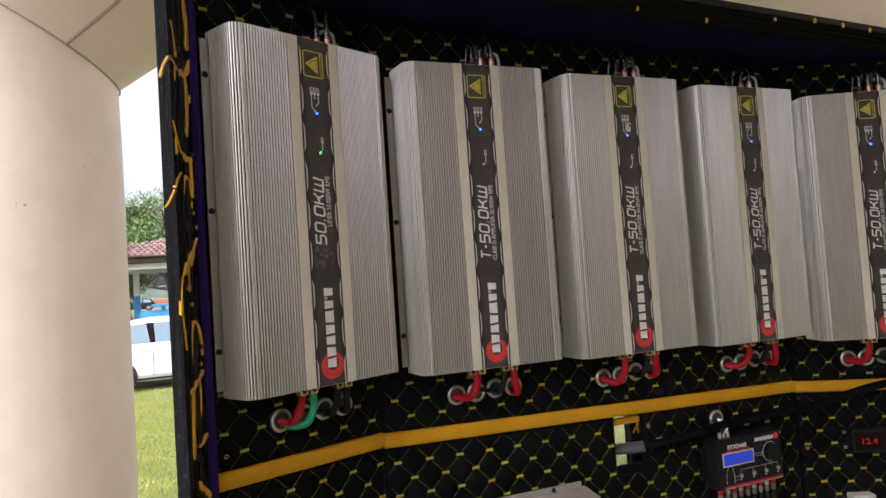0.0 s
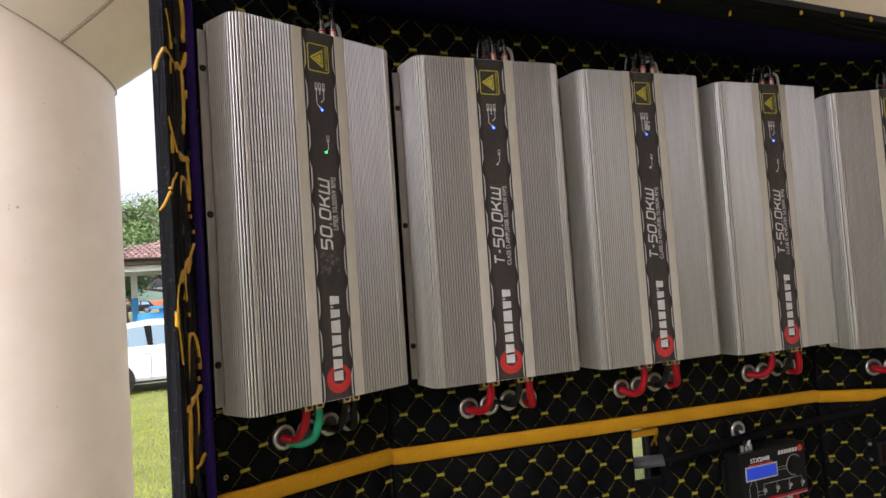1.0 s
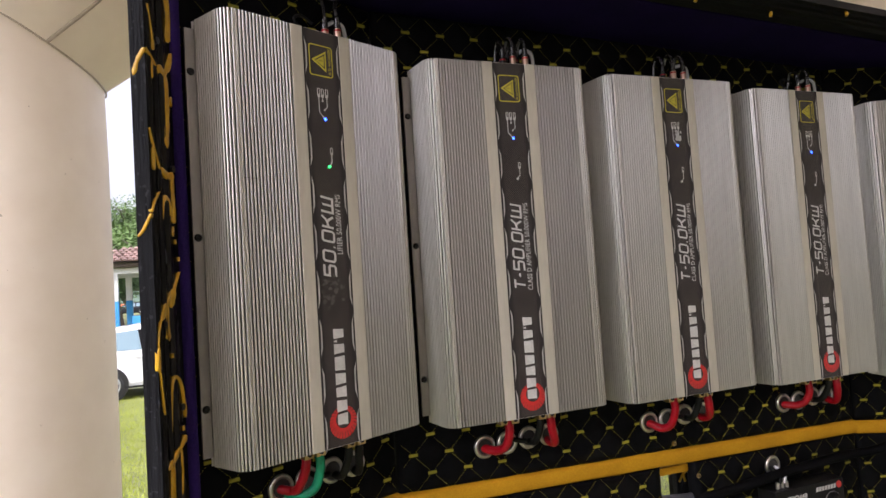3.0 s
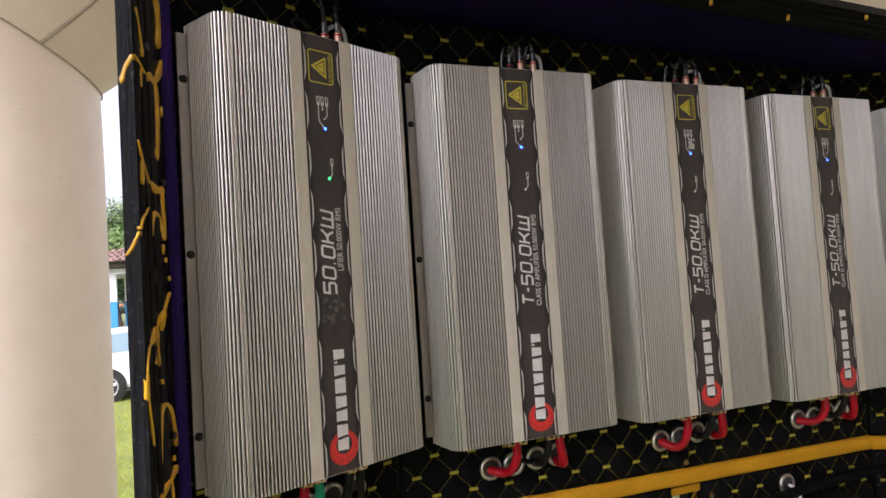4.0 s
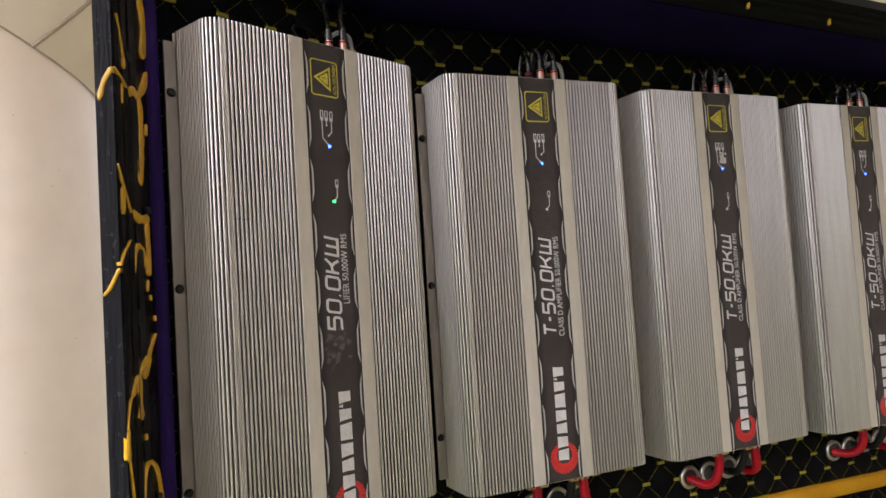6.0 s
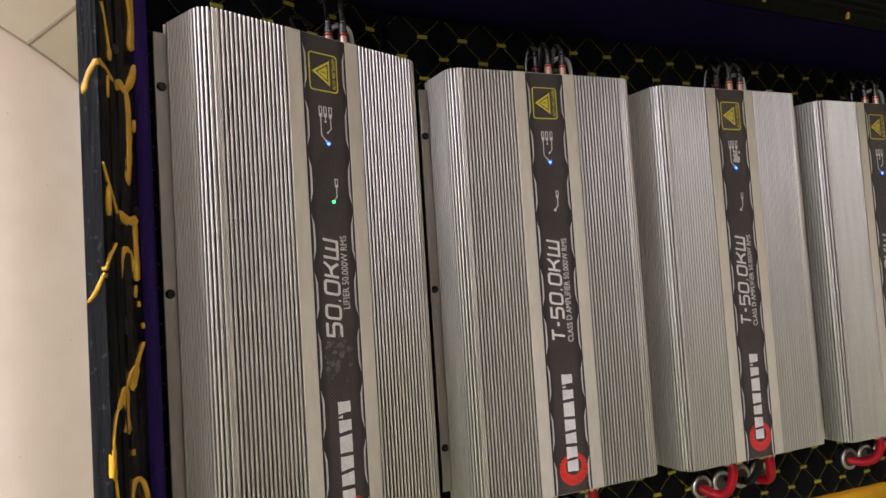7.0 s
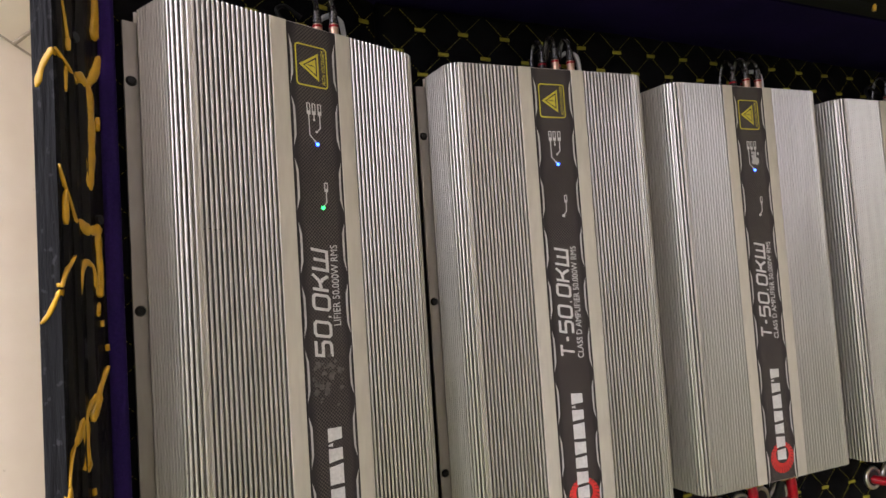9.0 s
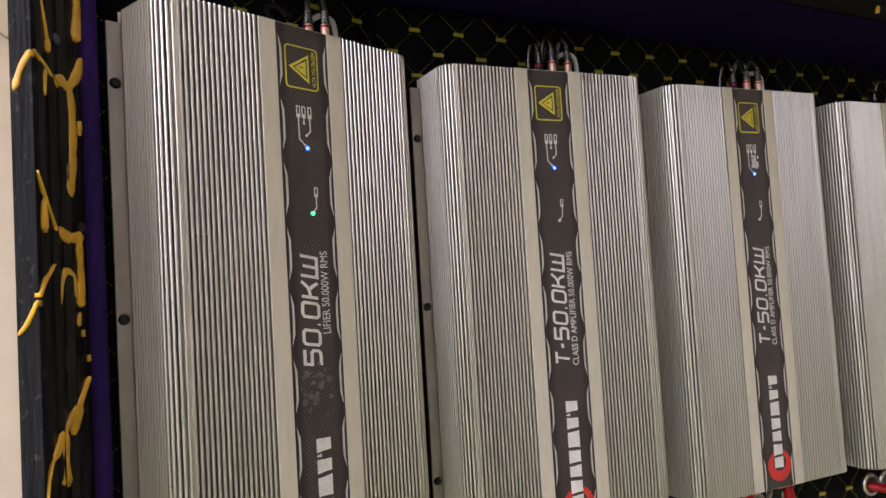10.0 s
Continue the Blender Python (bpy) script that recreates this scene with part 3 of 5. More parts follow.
def felt_stripe():
    """Padded yellow band between upper and lower panels, following the three walls."""
    def strip(m, x0, x1, z0, z1, name):
        bm = bmesh.new()
        n = 40
        rows = []
        for i in range(n + 1):
            x = x0 + (x1 - x0) * i / n
            wob = 0.0006 * noise.noise((x * 18, z0, 3.1))
            row = []
            for k in range(9):
                a = math.pi * k / 8
                zc, hh = (z0 + z1) / 2, (z1 - z0) / 2
                row.append(bm.verts.new((x, -0.0075 * math.sin(a) ** 0.6 + 0.012 * (k in (0, 8)), zc - hh * math.cos(a) + wob + fall(m, x))))
            rows.append(row)
        for r0, r1 in zip(rows, rows[1:]):
            for k in range(8):
                bm.faces.new((r0[k], r1[k], r1[k + 1], r0[k + 1]))
        bmesh.ops.recalc_face_normals(bm, faces=bm.faces[:])
        ob = link_mesh(name, bm, YELLOW_FELT, smooth=True)
        ob.matrix_basis = m
        tagged(ob, "yellow-orange felt band across the padded wall", "trim", kind="structure")
    strip(M_MID, CORNER_L, CORNER_R, 1.2675, 1.2945, "trim_band_middle")
    strip(M_LEFT, LEFT_END, 0.0, 1.2695, 1.2965, "trim_band_left")
    strip(M_RIGHT, 0.0, RIGHT_END, 1.2655, 1.2915, "trim_band_right")


felt_stripe()

# ---------------------------------------------------------------- cabinet front frame
def jamb_profile():
    """Left jamb in plan: flat outer strip, stepped moulding, inner lip."""
    return [(-0.532, -0.213), (-0.5165, -0.221), (-0.5145, -0.214), (-0.5115, -0.2125), (-0.5095, -0.205), (-0.506, -0.2035), (-0.5045, -0.194), (-0.5, -0.190), (-0.496, -0.176), (-0.489, -0.163), (-0.486, -0.10), (-0.532, -0.10)]


def build_frame():
    bm = extrude_profile(jamb_profile(), 0.75, 2.13)
    jamb = link_mesh("cabinet_frame_left", bm, [BLACK_GLOSS, BLACK_PAINT])
    for p in jamb.data.polygons:
        if p.center.x < -0.5155:
            p.material_index = 1
    tagged(jamb, "black painted wooden cabinet jamb splashed with yellow paint", "cabinet frame", kind="structure")
    bm = tube([(-0.489, -0.163, 0.8), (-0.489, -0.163, 1.3), (-0.489, -0.163, 1.7), (-0.489, -0.163, 2.05)], 0.0085, 12, 6)
    pip = link_mesh("trim_piping_left", bm, PURPLE_PIPING_LIT, smooth=True)
    tagged(pip, "purple felt piping along the cabinet jamb, lightened where more light falls", "trim", kind="structure")
    # outer side board
    sb = link_mesh("cabinet_side_left", box(-0.531, -0.512, -0.0995, 0.3, 0.75, 2.12, 0.002), BLACK_PAINT)
    tagged(sb, "black painted cabinet side board", "wall", kind="structure")
    # top board lined with purple felt
    def zed(x):
        return 2.055 - 0.042 * x
    bm = bmesh.new()
    pts = []
    for x, y in ((-0.485, -0.165), (1.6, -0.165), (1.6, 0.1), (-0.485, 0.1)):
        pts.append((x, y, zed(x)))
    lo = [bm.verts.new(p) for p in pts]
    hi = [bm.verts.new((p[0], p[1], p[2] + 0.02)) for p in pts]
    bm.faces.new(lo[::-1])
    bm.faces.new(hi)
    for i in range(4):
        bm.faces.new((lo[i], lo[(i + 1) % 4], hi[(i + 1) % 4], hi[i]))
    bmesh.ops.recalc_face_normals(bm, faces=bm.faces[:])
    # Darker copy of the piping's felt: shade under the top is in the colour
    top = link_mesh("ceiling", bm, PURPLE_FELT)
    tagged(top, "purple felt lining under the cabinet top, shade in its dark colour", "ceiling", kind="structure")
    # front rail with the same moulding as the jamb
    prof = [(-0.176, -0.004), (-0.190, 0.0), (-0.194, 0.0045), (-0.2035, 0.006), (-0.205, 0.0095), (-0.2125, 0.0115), (-0.214, 0.0145), (-0.221, 0.0165), (-0.213, 0.034), (-0.10, 0.034), (-0.10, 0.02), (-0.176, 0.02)]
    bm = bmesh.new()
    a = [bm.verts.new((-0.532, y, zed(-0.53) + z)) for y, z in prof]
    b = [bm.verts.new((1.6, y, zed(1.6) + z)) for y, z in prof]
    n = len(prof)
    for i in range(n):
        bm.faces.new((a[i], a[(i + 1) % n], b[(i + 1) % n], b[i]))
    bm.faces.new(a)
    bm.faces.new(b[::-1])
    bmesh.ops.recalc_face_normals(bm, faces=bm.faces[:])
    rail = link_mesh("cabinet_frame_top", bm, RAIL_BLACK)
    tagged(rail, "black painted wooden top rail with yellow paint drips", "cabinet frame", kind="structure")


build_frame()

# ---------------------------------------------------------------- amplifiers
HALF_W = 0.1475
GROOVE = 0.0100
Z_TOP, Z_BOT = 0.1215, -0.4365


def half_outline(shoulder, corner, rib, gap):
    """One half of the ribbed cross-section; y 0 is the face and y grows towards the wall."""
    flat = shoulder - corner
    base = []
    n = 40
    for i in range(n + 1):
        f = i / n
        base.append((-HALF_W + (HALF_W - shoulder) * f, DEPTH - (DEPTH - corner) * f))
    for i in range(1, 17):
        a = math.pi / 2 * i / 16
        base.append((-flat - corner * math.cos(a), corner - corner * math.sin(a)))
    for i in range(1, n + 1):
        base.append((-flat + (flat - 0.0475) * i / n, 0.0))
    cum = [0.0]
    for p, q in zip(base, base[1:]):
        cum.append(cum[-1] + math.hypot(q[0] - p[0], q[1] - p[1]))
    def at(s):
        s = min(max(s, 0), cum[-1])
        for i in range(len(cum) - 1):
            if s <= cum[i + 1]:
                break
        f = (s - cum[i]) / (cum[i + 1] - cum[i])
        p, q = base[i], base[i + 1]
        d = Vector((q[0] - p[0], q[1] - p[1])).normalized()
        return Vector((p[0] + (q[0] - p[0]) * f, p[1] + (q[1] - p[1]) * f)), Vector((-d.y, d.x))
    left = []
    s = cum[-1] - 0.0015
    marks = []
    while s - rib - gap > 0.001:
        marks.append(s)
        s -= rib + gap
    left.append((-HALF_W, DEPTH))
    # the groove beside the corner is nearly filled: two ribs joined into one broad one
    broad = min(range(len(marks)), key=lambda k: abs(at(marks[k] - rib - gap / 2)[0].x + 0.1225))
    for k in reversed(range(len(marks))):
        s, deep = marks[k], 0.0020 if k == broad else GROOVE
        for ds, dep in ((-rib - gap + 0.0002, deep), (-rib - 0.0002, deep), (-rib, 0.0008), (-rib + 0.0004, 0.0002), (-rib + 0.0009, 0), (-0.0009, 0), (-0.0004, 0.0002), (0, 0.0008)):
            p, nrm = at(s + ds)
            left.append((p.x + nrm.x * dep, p.y + nrm.y * dep))
    left += [(-0.0486, 0.0055), (-0.0470, 0.0055), (-0.0469, 0.0004), (-0.0465, 0.0), (-0.0292, 0.0), (-0.0288, 0.0004), (-0.0288, 0.0012)]
    return left


OUTLINE = half_outline(0.1405, 0.0205, 0.0027, 0.0020) + [(-x, y) for x, y in reversed(half_outline(0.1455, 0.0215, 0.0025, 0.0026))]
TERMINALS = (-0.037, -0.019, 0.030, 0.047)
SCREWS = (0.054, -0.153, -0.362)
LETTERS = [(0.0, 0.0165), (0.0175, 0.0165), (0.036, 0.0155), (0.053, 0.0165), (0.071, 0.021), (0.0935, 0.0145), (0.1085, 0.004), (0.1135, 0.0145)]


def build_amplifier(scuffed=False, green=False, blotch=False, lower=0.0, spread=1.0):
    amp = thing("car_amplifier", pose(0, 0, 0), "silver ribbed aluminium car amplifier with a dark printed strip", "amplifier", "amplifiers on the padded wall")
    body = part("heatsink", extrude_profile(OUTLINE, Z_BOT, Z_TOP), [ALU, ALU_FLAT], amp)
    for p in body.data.polygons:
        c = p.center
        if 0.0288 < abs(c.x) < 0.0468 and c.y < 0.002:
            p.material_index = 1
    for sx in (-1, 1):
        x0, x1 = sorted((sx * 0.1585, sx * (HALF_W - 0.002)))
        bm = box(x0, x1, DEPTH - 0.003, DEPTH, -0.4255, 0.1105, 0.0004)
        flange = part("mounting_flange", bm, FLANGE, amp)
        for z in SCREWS:
            z = z * spread - lower
            m = pose(sx * 0.1525, DEPTH - 0.0045, z, 90)
            bm = cylinder(0.0050, 0.0028, m, 18, 0.0036)
            bmesh.ops.transform(bm, matrix=Matrix.Identity(4), verts=bm.verts)
            add_box(bm, sx * 0.1525 - 0.0022, sx * 0.1525 + 0.0022, DEPTH - 0.0063, DEPTH - 0.0058, z - 0.0004, z + 0.0004)
            add_box(bm, sx * 0.1525 - 0.0004, sx * 0.1525 + 0.0004, DEPTH - 0.0063, DEPTH - 0.0058, z - 0.0022, z + 0.0022)
            part("screw", bm, BLACK_STEEL, flange, "black cross-head screw")
    # printed strip let into the face
    strip = part("printed_strip", box(-0.0286, 0.0286, 0.0002, 0.0012, Z_BOT + 0.0008, Z_TOP - 0.0008), CARBON, amp, "dark carbon-weave printed strip")
    top = 0.0002
    # slim bright marks along both edges of the strip
    for sx in (-1, 1):
        for k in range(9):
            c = 0.0835 - 0.0625 * k
            bm = plate([(sx * 0.0270, c - 0.025), (sx * 0.0236, c - 0.014), (sx * 0.0234, c), (sx * 0.0236, c + 0.014), (sx * 0.0270, c + 0.025), (sx * 0.0258, c + 0.013), (sx * 0.0257, c), (sx * 0.0258, c - 0.013)], top, 0.0002)
            bmesh.ops.recalc_face_normals(bm, faces=bm.faces[:])
            part("edge_mark", bm, GREY_INK, strip, "light grey edge mark" if k == 0 and sx < 0 else "")
    # high-voltage label
    bm = frame_shape(rounded(-0.0205, 0.0165, 0.0585, 0.1015, 0.004), rounded(-0.0191, 0.0151, 0.0599, 0.1001, 0.003), top)
    tri = [(-0.0165, 0.0800), (0.0060, 0.0945), (0.0060, 0.0655)]
    tri2 = [(-0.0120, 0.0800), (0.0040, 0.0905), (0.0040, 0.0695)]
    frame_shape(tri, tri2, top, bm)
    plate([(-0.0098, 0.0800), (0.0026, 0.0878), (0.0026, 0.0722)], top, 0.0003, bm)
    part("warning_symbol", bm, YELLOW_INK, strip, "yellow high-voltage warning triangle")
    bm = plate([(-0.0085, 0.0812), (-0.0030, 0.0792), (-0.0030, 0.0805), (0.0018, 0.0786), (-0.0025, 0.0815), (-0.0025, 0.0802)], top - 0.0004, 0.0003)
    part("warning_bolt", bm, DARK_INK, strip)
    lettering("ALTA VOLTAGEM", 0.0058, reading_up(0.0135, top - 0.0002, 0.0625), YELLOW_INK, strip, "warning_text", thick=0.0001, width=0.0355)
    # indicator marks and lamps
    for x, lines in ((-0.0085, ((-0.0085, 0.0295, -0.0085, 0.0085), (-0.0085, 0.0088, -0.0025, 0.0028))), (-0.0025, ((-0.0025, 0.0295, -0.0025, 0.0245),)), (0.0042, ((0.0042, 0.0295, 0.0042, 0.0165), (0.0042, 0.0168, -0.0002, 0.0125)))):
        bm = frame_shape(rounded(x - 0.0021, x + 0.0021, 0.0295, 0.0415, 0.0008), rounded(x - 0.0011, x + 0.0011, 0.0335, 0.0405, 0.0004), top)
        for p in lines:
            bar(*p, 0.0011, top, bm)
        cylinder(0.0013, 0.0003, pose(lines[-1][2], top - 0.0001, lines[-1][3], 90), 10, bm=bm)
        part("indicator_mark", bm, WHITE_INK, strip, "white indicator tag and line")
    bm = frame_shape(rounded(0.0050, 0.0092, -0.0480, -0.0385, 0.0008), rounded(0.0060, 0.0082, -0.0450, -0.0395, 0.0004), top)
    bar(0.0071, -0.0480, 0.0071, -0.0590, 0.0011, top, bm)
    bar(0.0071, -0.0588, 0.0036, -0.0628, 0.0011, top, bm)
    part("indicator_mark", bm, WHITE_INK, strip)
    part("indicator_lamp", cylinder(0.0019, 0.0016, pose(0, top - 0.0006, 0, 90), 14, 0.0014), BLUE_LED, strip, "lit blue indicator lamp")
    part("indicator_lamp", cylinder(0.0019, 0.0016, pose(0.0022, top - 0.0006, -0.0645, 90), 14, 0.0018), GREEN_LED if green else WHITE_INK, strip, "lit green indicator lamp" if green else "unlit indicator lamp")
    # model name and rating, read from below upwards
    if scuffed:
        stroke_name("50.0KW", 0.0032, top - 0.0001, -0.2130, 0.0178, 0.1040, WHITE_INK, strip)
        lettering("LIFIER 50.000W RMS", 0.0122, reading_up(0.0160, top - 0.0002, -0.1830), WHITE_INK, strip, "rating_text", 0, 0.0001, 1.0, 0, 0.081)
        rng = random.Random(5)
        bm = bmesh.new()
        for k in range(46):
            x, z = rng.uniform(-0.019, 0.016), rng.triangular(-0.262, -0.198, -0.235)
            r = rng.uniform(0.0008, 0.0042)
            pts = [(x + r * rng.uniform(0.5, 1.2) * math.cos(q * math.tau / 7), z + 0.8 * r * rng.uniform(0.5, 1.3) * math.sin(q * math.tau / 7)) for q in range(7)]
            plate(pts, top - 0.00012 - 0.000004 * k, 0.0002, bm)
        bmesh.ops.recalc_face_normals(bm, faces=bm.faces[:])
        tagged(part("scuff", bm, SCUFF, strip), "scratched patch where the print is rubbed off", kind="stuff")
    else:
        stroke_name("T-50.0KW", 0.0032, top - 0.0001, -0.2390, 0.0178, 0.1310, WHITE_INK, strip)
        lettering("CLASS D AMPLIFIER 50.000W RMS", 0.0118, reading_up(0.0158, top - 0.0002, -0.2405), WHITE_INK, strip, "rating_text", 0, 0.0001, 1.0, 0, 0.1375)
    if scuffed:
        bm = bmesh.new()
        for k, (x, z) in enumerate(((-0.1195, -0.0875), (-0.1148, -0.0872), (-0.1101, -0.0880), (-0.1054, -0.0876))):
            plate([(x - 0.0011, z), (x, z - 0.0008), (x + 0.0012, z), (x + 0.0002, z + 0.0009 + 0.0004 * (k % 2))], -0.0001, 0.0002, bm)
        bmesh.ops.recalc_face_normals(bm, faces=bm.faces[:])
        part("scratch", bm, SCUFF, amp, "short row of dark scratches across the ribs")
    if blotch:
        rng = random.Random(8)
        bm = bmesh.new()
        for k in range(14):
            x, z, r = rng.uniform(-0.003, 0.009), rng.uniform(0.010, 0.026), rng.uniform(0.0012, 0.004)
            plate([(x + r * rng.uniform(0.6, 1.2) * math.cos(q * math.tau / 7), z + r * rng.uniform(0.6, 1.2) * math.sin(q * math.tau / 7)) for q in range(7)], top - 0.0002 - 0.000004 * k, 0.0002, bm)
        bmesh.ops.recalc_face_normals(bm, faces=bm.faces[:])
        tagged(part("scuff", bm, GREY_INK, strip), "pale worn patch in the print", kind="stuff")
    # round red emblem and a row of plain white blocks in place of the maker's mark
    cz = -0.4055
    outer, inner = [], []
    ri, ro, up = 0.0120, 0.0215, 0.0040
    for k in range(26):
        a0, a1, a2 = k * math.tau / 26, (k + 0.74) * math.tau / 26, (k + 0.98) * math.tau / 26
        for a, r in ((a0, ro), (a1, ro), (a1, ri + 0.0035), (a2, ri + 0.0035)):
            lift = up * (ro - r) / (ro - ri)
            outer.append((0.002 + r * math.cos(a), cz + lift + r * math.sin(a)))
            inner.append((0.002 + ri * math.cos(a), cz + up + ri * math.sin(a)))
    bm = frame_shape(outer, inner, top - 0.0002, thick=0.0002)
    part("emblem", bm, RED_INK, strip, "round red emblem of radial bars")
    for bm in maker_blocks(cz - 0.0035, top - 0.0005):
        part("mark_block", bm, WHITE_INK, strip)
    # terminals under the body
    for x in TERMINALS:
        bm = box(x - 0.0070, x + 0.0070, 0.024, 0.038, Z_BOT - 0.0125, Z_BOT + 0.0006, 0.0008)
        t = part("power_terminal", bm, BRASS, amp, "brass screw terminal block")
        part("terminal_screw", cylinder(0.0036, 0.002, pose(x, 0.0234, Z_BOT - 0.006, 90), 12), BLACK_STEEL, t)
    # sockets on top
    part("socket_panel", box(-0.06, 0.075, 0.012, 0.056, Z_TOP, Z_TOP + 0.0012), BLACK_STEEL, amp)
    part("signal_connector", box(0.048, 0.064, 0.022, 0.034, Z_TOP + 0.0012, Z_TOP + 0.0085, 0.0006), GREEN_CABLE, amp, "small green plug connector")
    return amp


def maker_blocks(z0, y):
    """Heavy slanted white blocks with the rhythm of a printed word, reading upwards."""
    out = []
    for k, (z, w) in enumerate(LETTERS):
        tall = 0.0160 if w > 0.01 else 0.005
        x1 = -0.0070
        lean = 0.0011 * (-1) ** k
        w2 = w * 0.93
        bm = plate([(x1, z0 + z + max(lean, 0)), (x1, z0 + z + w2 - max(lean, 0)), (x1 + tall * 0.5, z0 + z + w2 - 0.0008), (x1 + tall, z0 + z + w2 + min(lean, 0)), (x1 + tall, z0 + z - min(lean, 0)), (x1 + tall * 0.5, z0 + z + 0.0008)], y, 0.0002)
        bmesh.ops.recalc_face_normals(bm, faces=bm.faces[:])
        out.append(bm)
    return out


AMP_POSES = {
    "left": pose(-0.306, -0.1338, 1.8482, 0, 0, YAW) @ Matrix.Diagonal((1, 1, 0.988, 1)),
    "first": pose(0.0, FACE, 1.84),
    "second": pose(0.3246, FACE, 1.8338),
    "third": pose(0.650, FACE, 1.8255),
    "right": pose(0.934, -0.150, 1.808, 0, 0, -YAW),
}
amp_plain = build_amplifier(lower=0.007)
amp_plain.matrix_basis = AMP_POSES["first"]
amp_left = build_amplifier(scuffed=True, green=True, spread=1.0125)
amp_left.matrix_basis = AMP_POSES["left"]
tagged(amp_left, "silver ribbed amplifier with rubbed-off lettering and a lit green lamp")
amp_second = build_amplifier(blotch=True)
amp_second.matrix_basis = AMP_POSES["second"]
tagged(amp_second, "silver ribbed amplifier with a pale worn patch on its strip")
copy_thing(amp_plain, AMP_POSES["third"])
copy_thing(amp_plain, AMP_POSES["right"])
low = copy_thing(amp_plain, Matrix.Translation((0.085, FACE, 0.99)) @ pose(0, 0, 0, 0, 90, 0))
tagged(low, "silver ribbed amplifier mounted on its side below the band")

# ---------------------------------------------------------------- yellow paint on the jamb
J_OUT, J_EDGE, J_IN = Vector((-0.532, -0.213, 0)), Vector((-0.5165, -0.221, 0)), Vector((-0.490, -0.165, 0))


def paint_stroke(points, width, outer=False, taper=True, lift=0.0012):
    """A raised run of paint; points are (distance across the board, height)."""
    a, b = (J_OUT, J_EDGE) if outer else (J_EDGE, J_IN)
    d = (b - a).normalized()
    n = Vector((d.y, -d.x, 0))
    path = smooth_path([(s, z, 0) for s, z in points], 6)
    rng = random.Random(round(points[0][1] * 1000))
    bm = bmesh.new()
    rows = []
    for i, p in enumerate(path):
        q = path[min(i + 1, len(path) - 1)] - path[max(i - 1, 0)]
        side = Vector((-q.y, q.x)).normalized()
        f = i / (len(path) - 1)
        w = width / 2 * (0.8 + 0.35 * noise.noise((p.x * 160, p.y * 90, points[0][1])))
        if taper:
            w *= min(1, 0.25 + 6 * f) * (1.15 if f > 0.85 else 1.0) * (0.35 if f > 0.99 else 1)
        row = []
        for k, h in ((-1, 0), (-0.6, 0.0005), (0, 0.0008), (0.6, 0.0005), (1, 0)):
            s, z = p.x + side.x * w * k, p.y + side.y * w * k
            row.append(bm.verts.new(a + d * s + n * (lift * (0 if outer else 1) + h + (0.0006 if outer else 0)) + Vector((0, 0, z))))
        rows.append(row)
    for r0, r1 in zip(rows, rows[1:]):
        for k in range(4):
            bm.faces.new((r0[k], r0[k + 1], r1[k + 1], r1[k]))
    for r in (rows[0], rows[-1]):
        bm.faces.new(r)
    r = bmesh.ops.extrude_face_region(bm, geom=bm.faces[:])
    bmesh.ops.translate(bm, vec=n * -0.004, verts=[g for g in r["geom"] if isinstance(g, bmesh.types.BMVert)])
    bmesh.ops.recalc_face_normals(bm, faces=bm.faces[:])
    jamb = bpy.data.objects["cabinet_frame_left"]
    part("paint_run", bm, YELLOW_PAINT, jamb, "glossy yellow paint run", smooth=True)


paint_stroke([(0.048, 2.03), (0.049, 1.982), (0.052, 1.970), (0.054, 1.951), (0.050, 1.923)], 0.012)
paint_stroke([(0.058, 1.912), (0.0505, 1.896), (0.038, 1.881)], 0.010)
paint_stroke([(0.023, 1.886), (0.035, 1.883), (0.041, 1.869), (0.041, 1.837), (0.037, 1.795)], 0.012)
paint_stroke([(0.0514, 1.858), (0.0507, 1.846)], 0.006)
paint_stroke([(0.018, 1.770), (0.034, 1.763), (0.050, 1.764)], 0.010)
paint_stroke([(0.045, 1.766), (0.0465, 1.741), (0.047, 1.723), (0.0445, 1.709)], 0.010)
paint_stroke([(0.008, 1.951), (0.013, 1.93), (0.017, 1.909)], 0.0022)
paint_stroke([(0.0173, 1.912), (0.017, 1.902)], 0.006)
paint_stroke([(0.0035, 1.869), (0.0088, 1.885), (0.0175, 1.898)], 0.0065, outer=True)
paint_stroke([(0.0015, 1.899), (0.016, 1.889), (0.026, 1.878)], 0.0028)
paint_stroke([(0.013, 1.888), (0.012, 1.868)], 0.004)
paint_stroke([(0.0014, 1.810), (0.0106, 1.789), (0.020, 1.768)], 0.0024)
paint_stroke([(0.009, 1.792), (0.0082, 1.765)], 0.0055)
paint_stroke([(0.017, 1.742), (0.0064, 1.729), (0.0005, 1.718)], 0.0042)
paint_stroke([(0.0215, 1.712), (0.0235, 1.728), (0.0295, 1.737), (0.038, 1.732), (0.0405, 1.716)], 0.006)
paint_stroke([(0.0012, 1.692), (0.0085, 1.700), (0.0172, 1.716)], 0.0045, outer=True)
paint_stroke([(0.0435, 1.705), (0.042, 1.694)], 0.006)
paint_stroke([(0.0535, 1.653), (0.038, 1.633), (0.024, 1.620), (0.010, 1.600)], 0.008)
paint_stroke([(0.041, 1.634), (0.0315, 1.613)], 0.010)
paint_stroke([(0.022, 1.620), (0.0225, 1.600), (0.0232, 1.577)], 0.009)
paint_stroke([(0.0095, 1.602), (0.0045, 1.588), (0.0015, 1.572)], 0.0018)
paint_stroke([(0.0025, 1.573), (0.0020, 1.545)], 0.006)
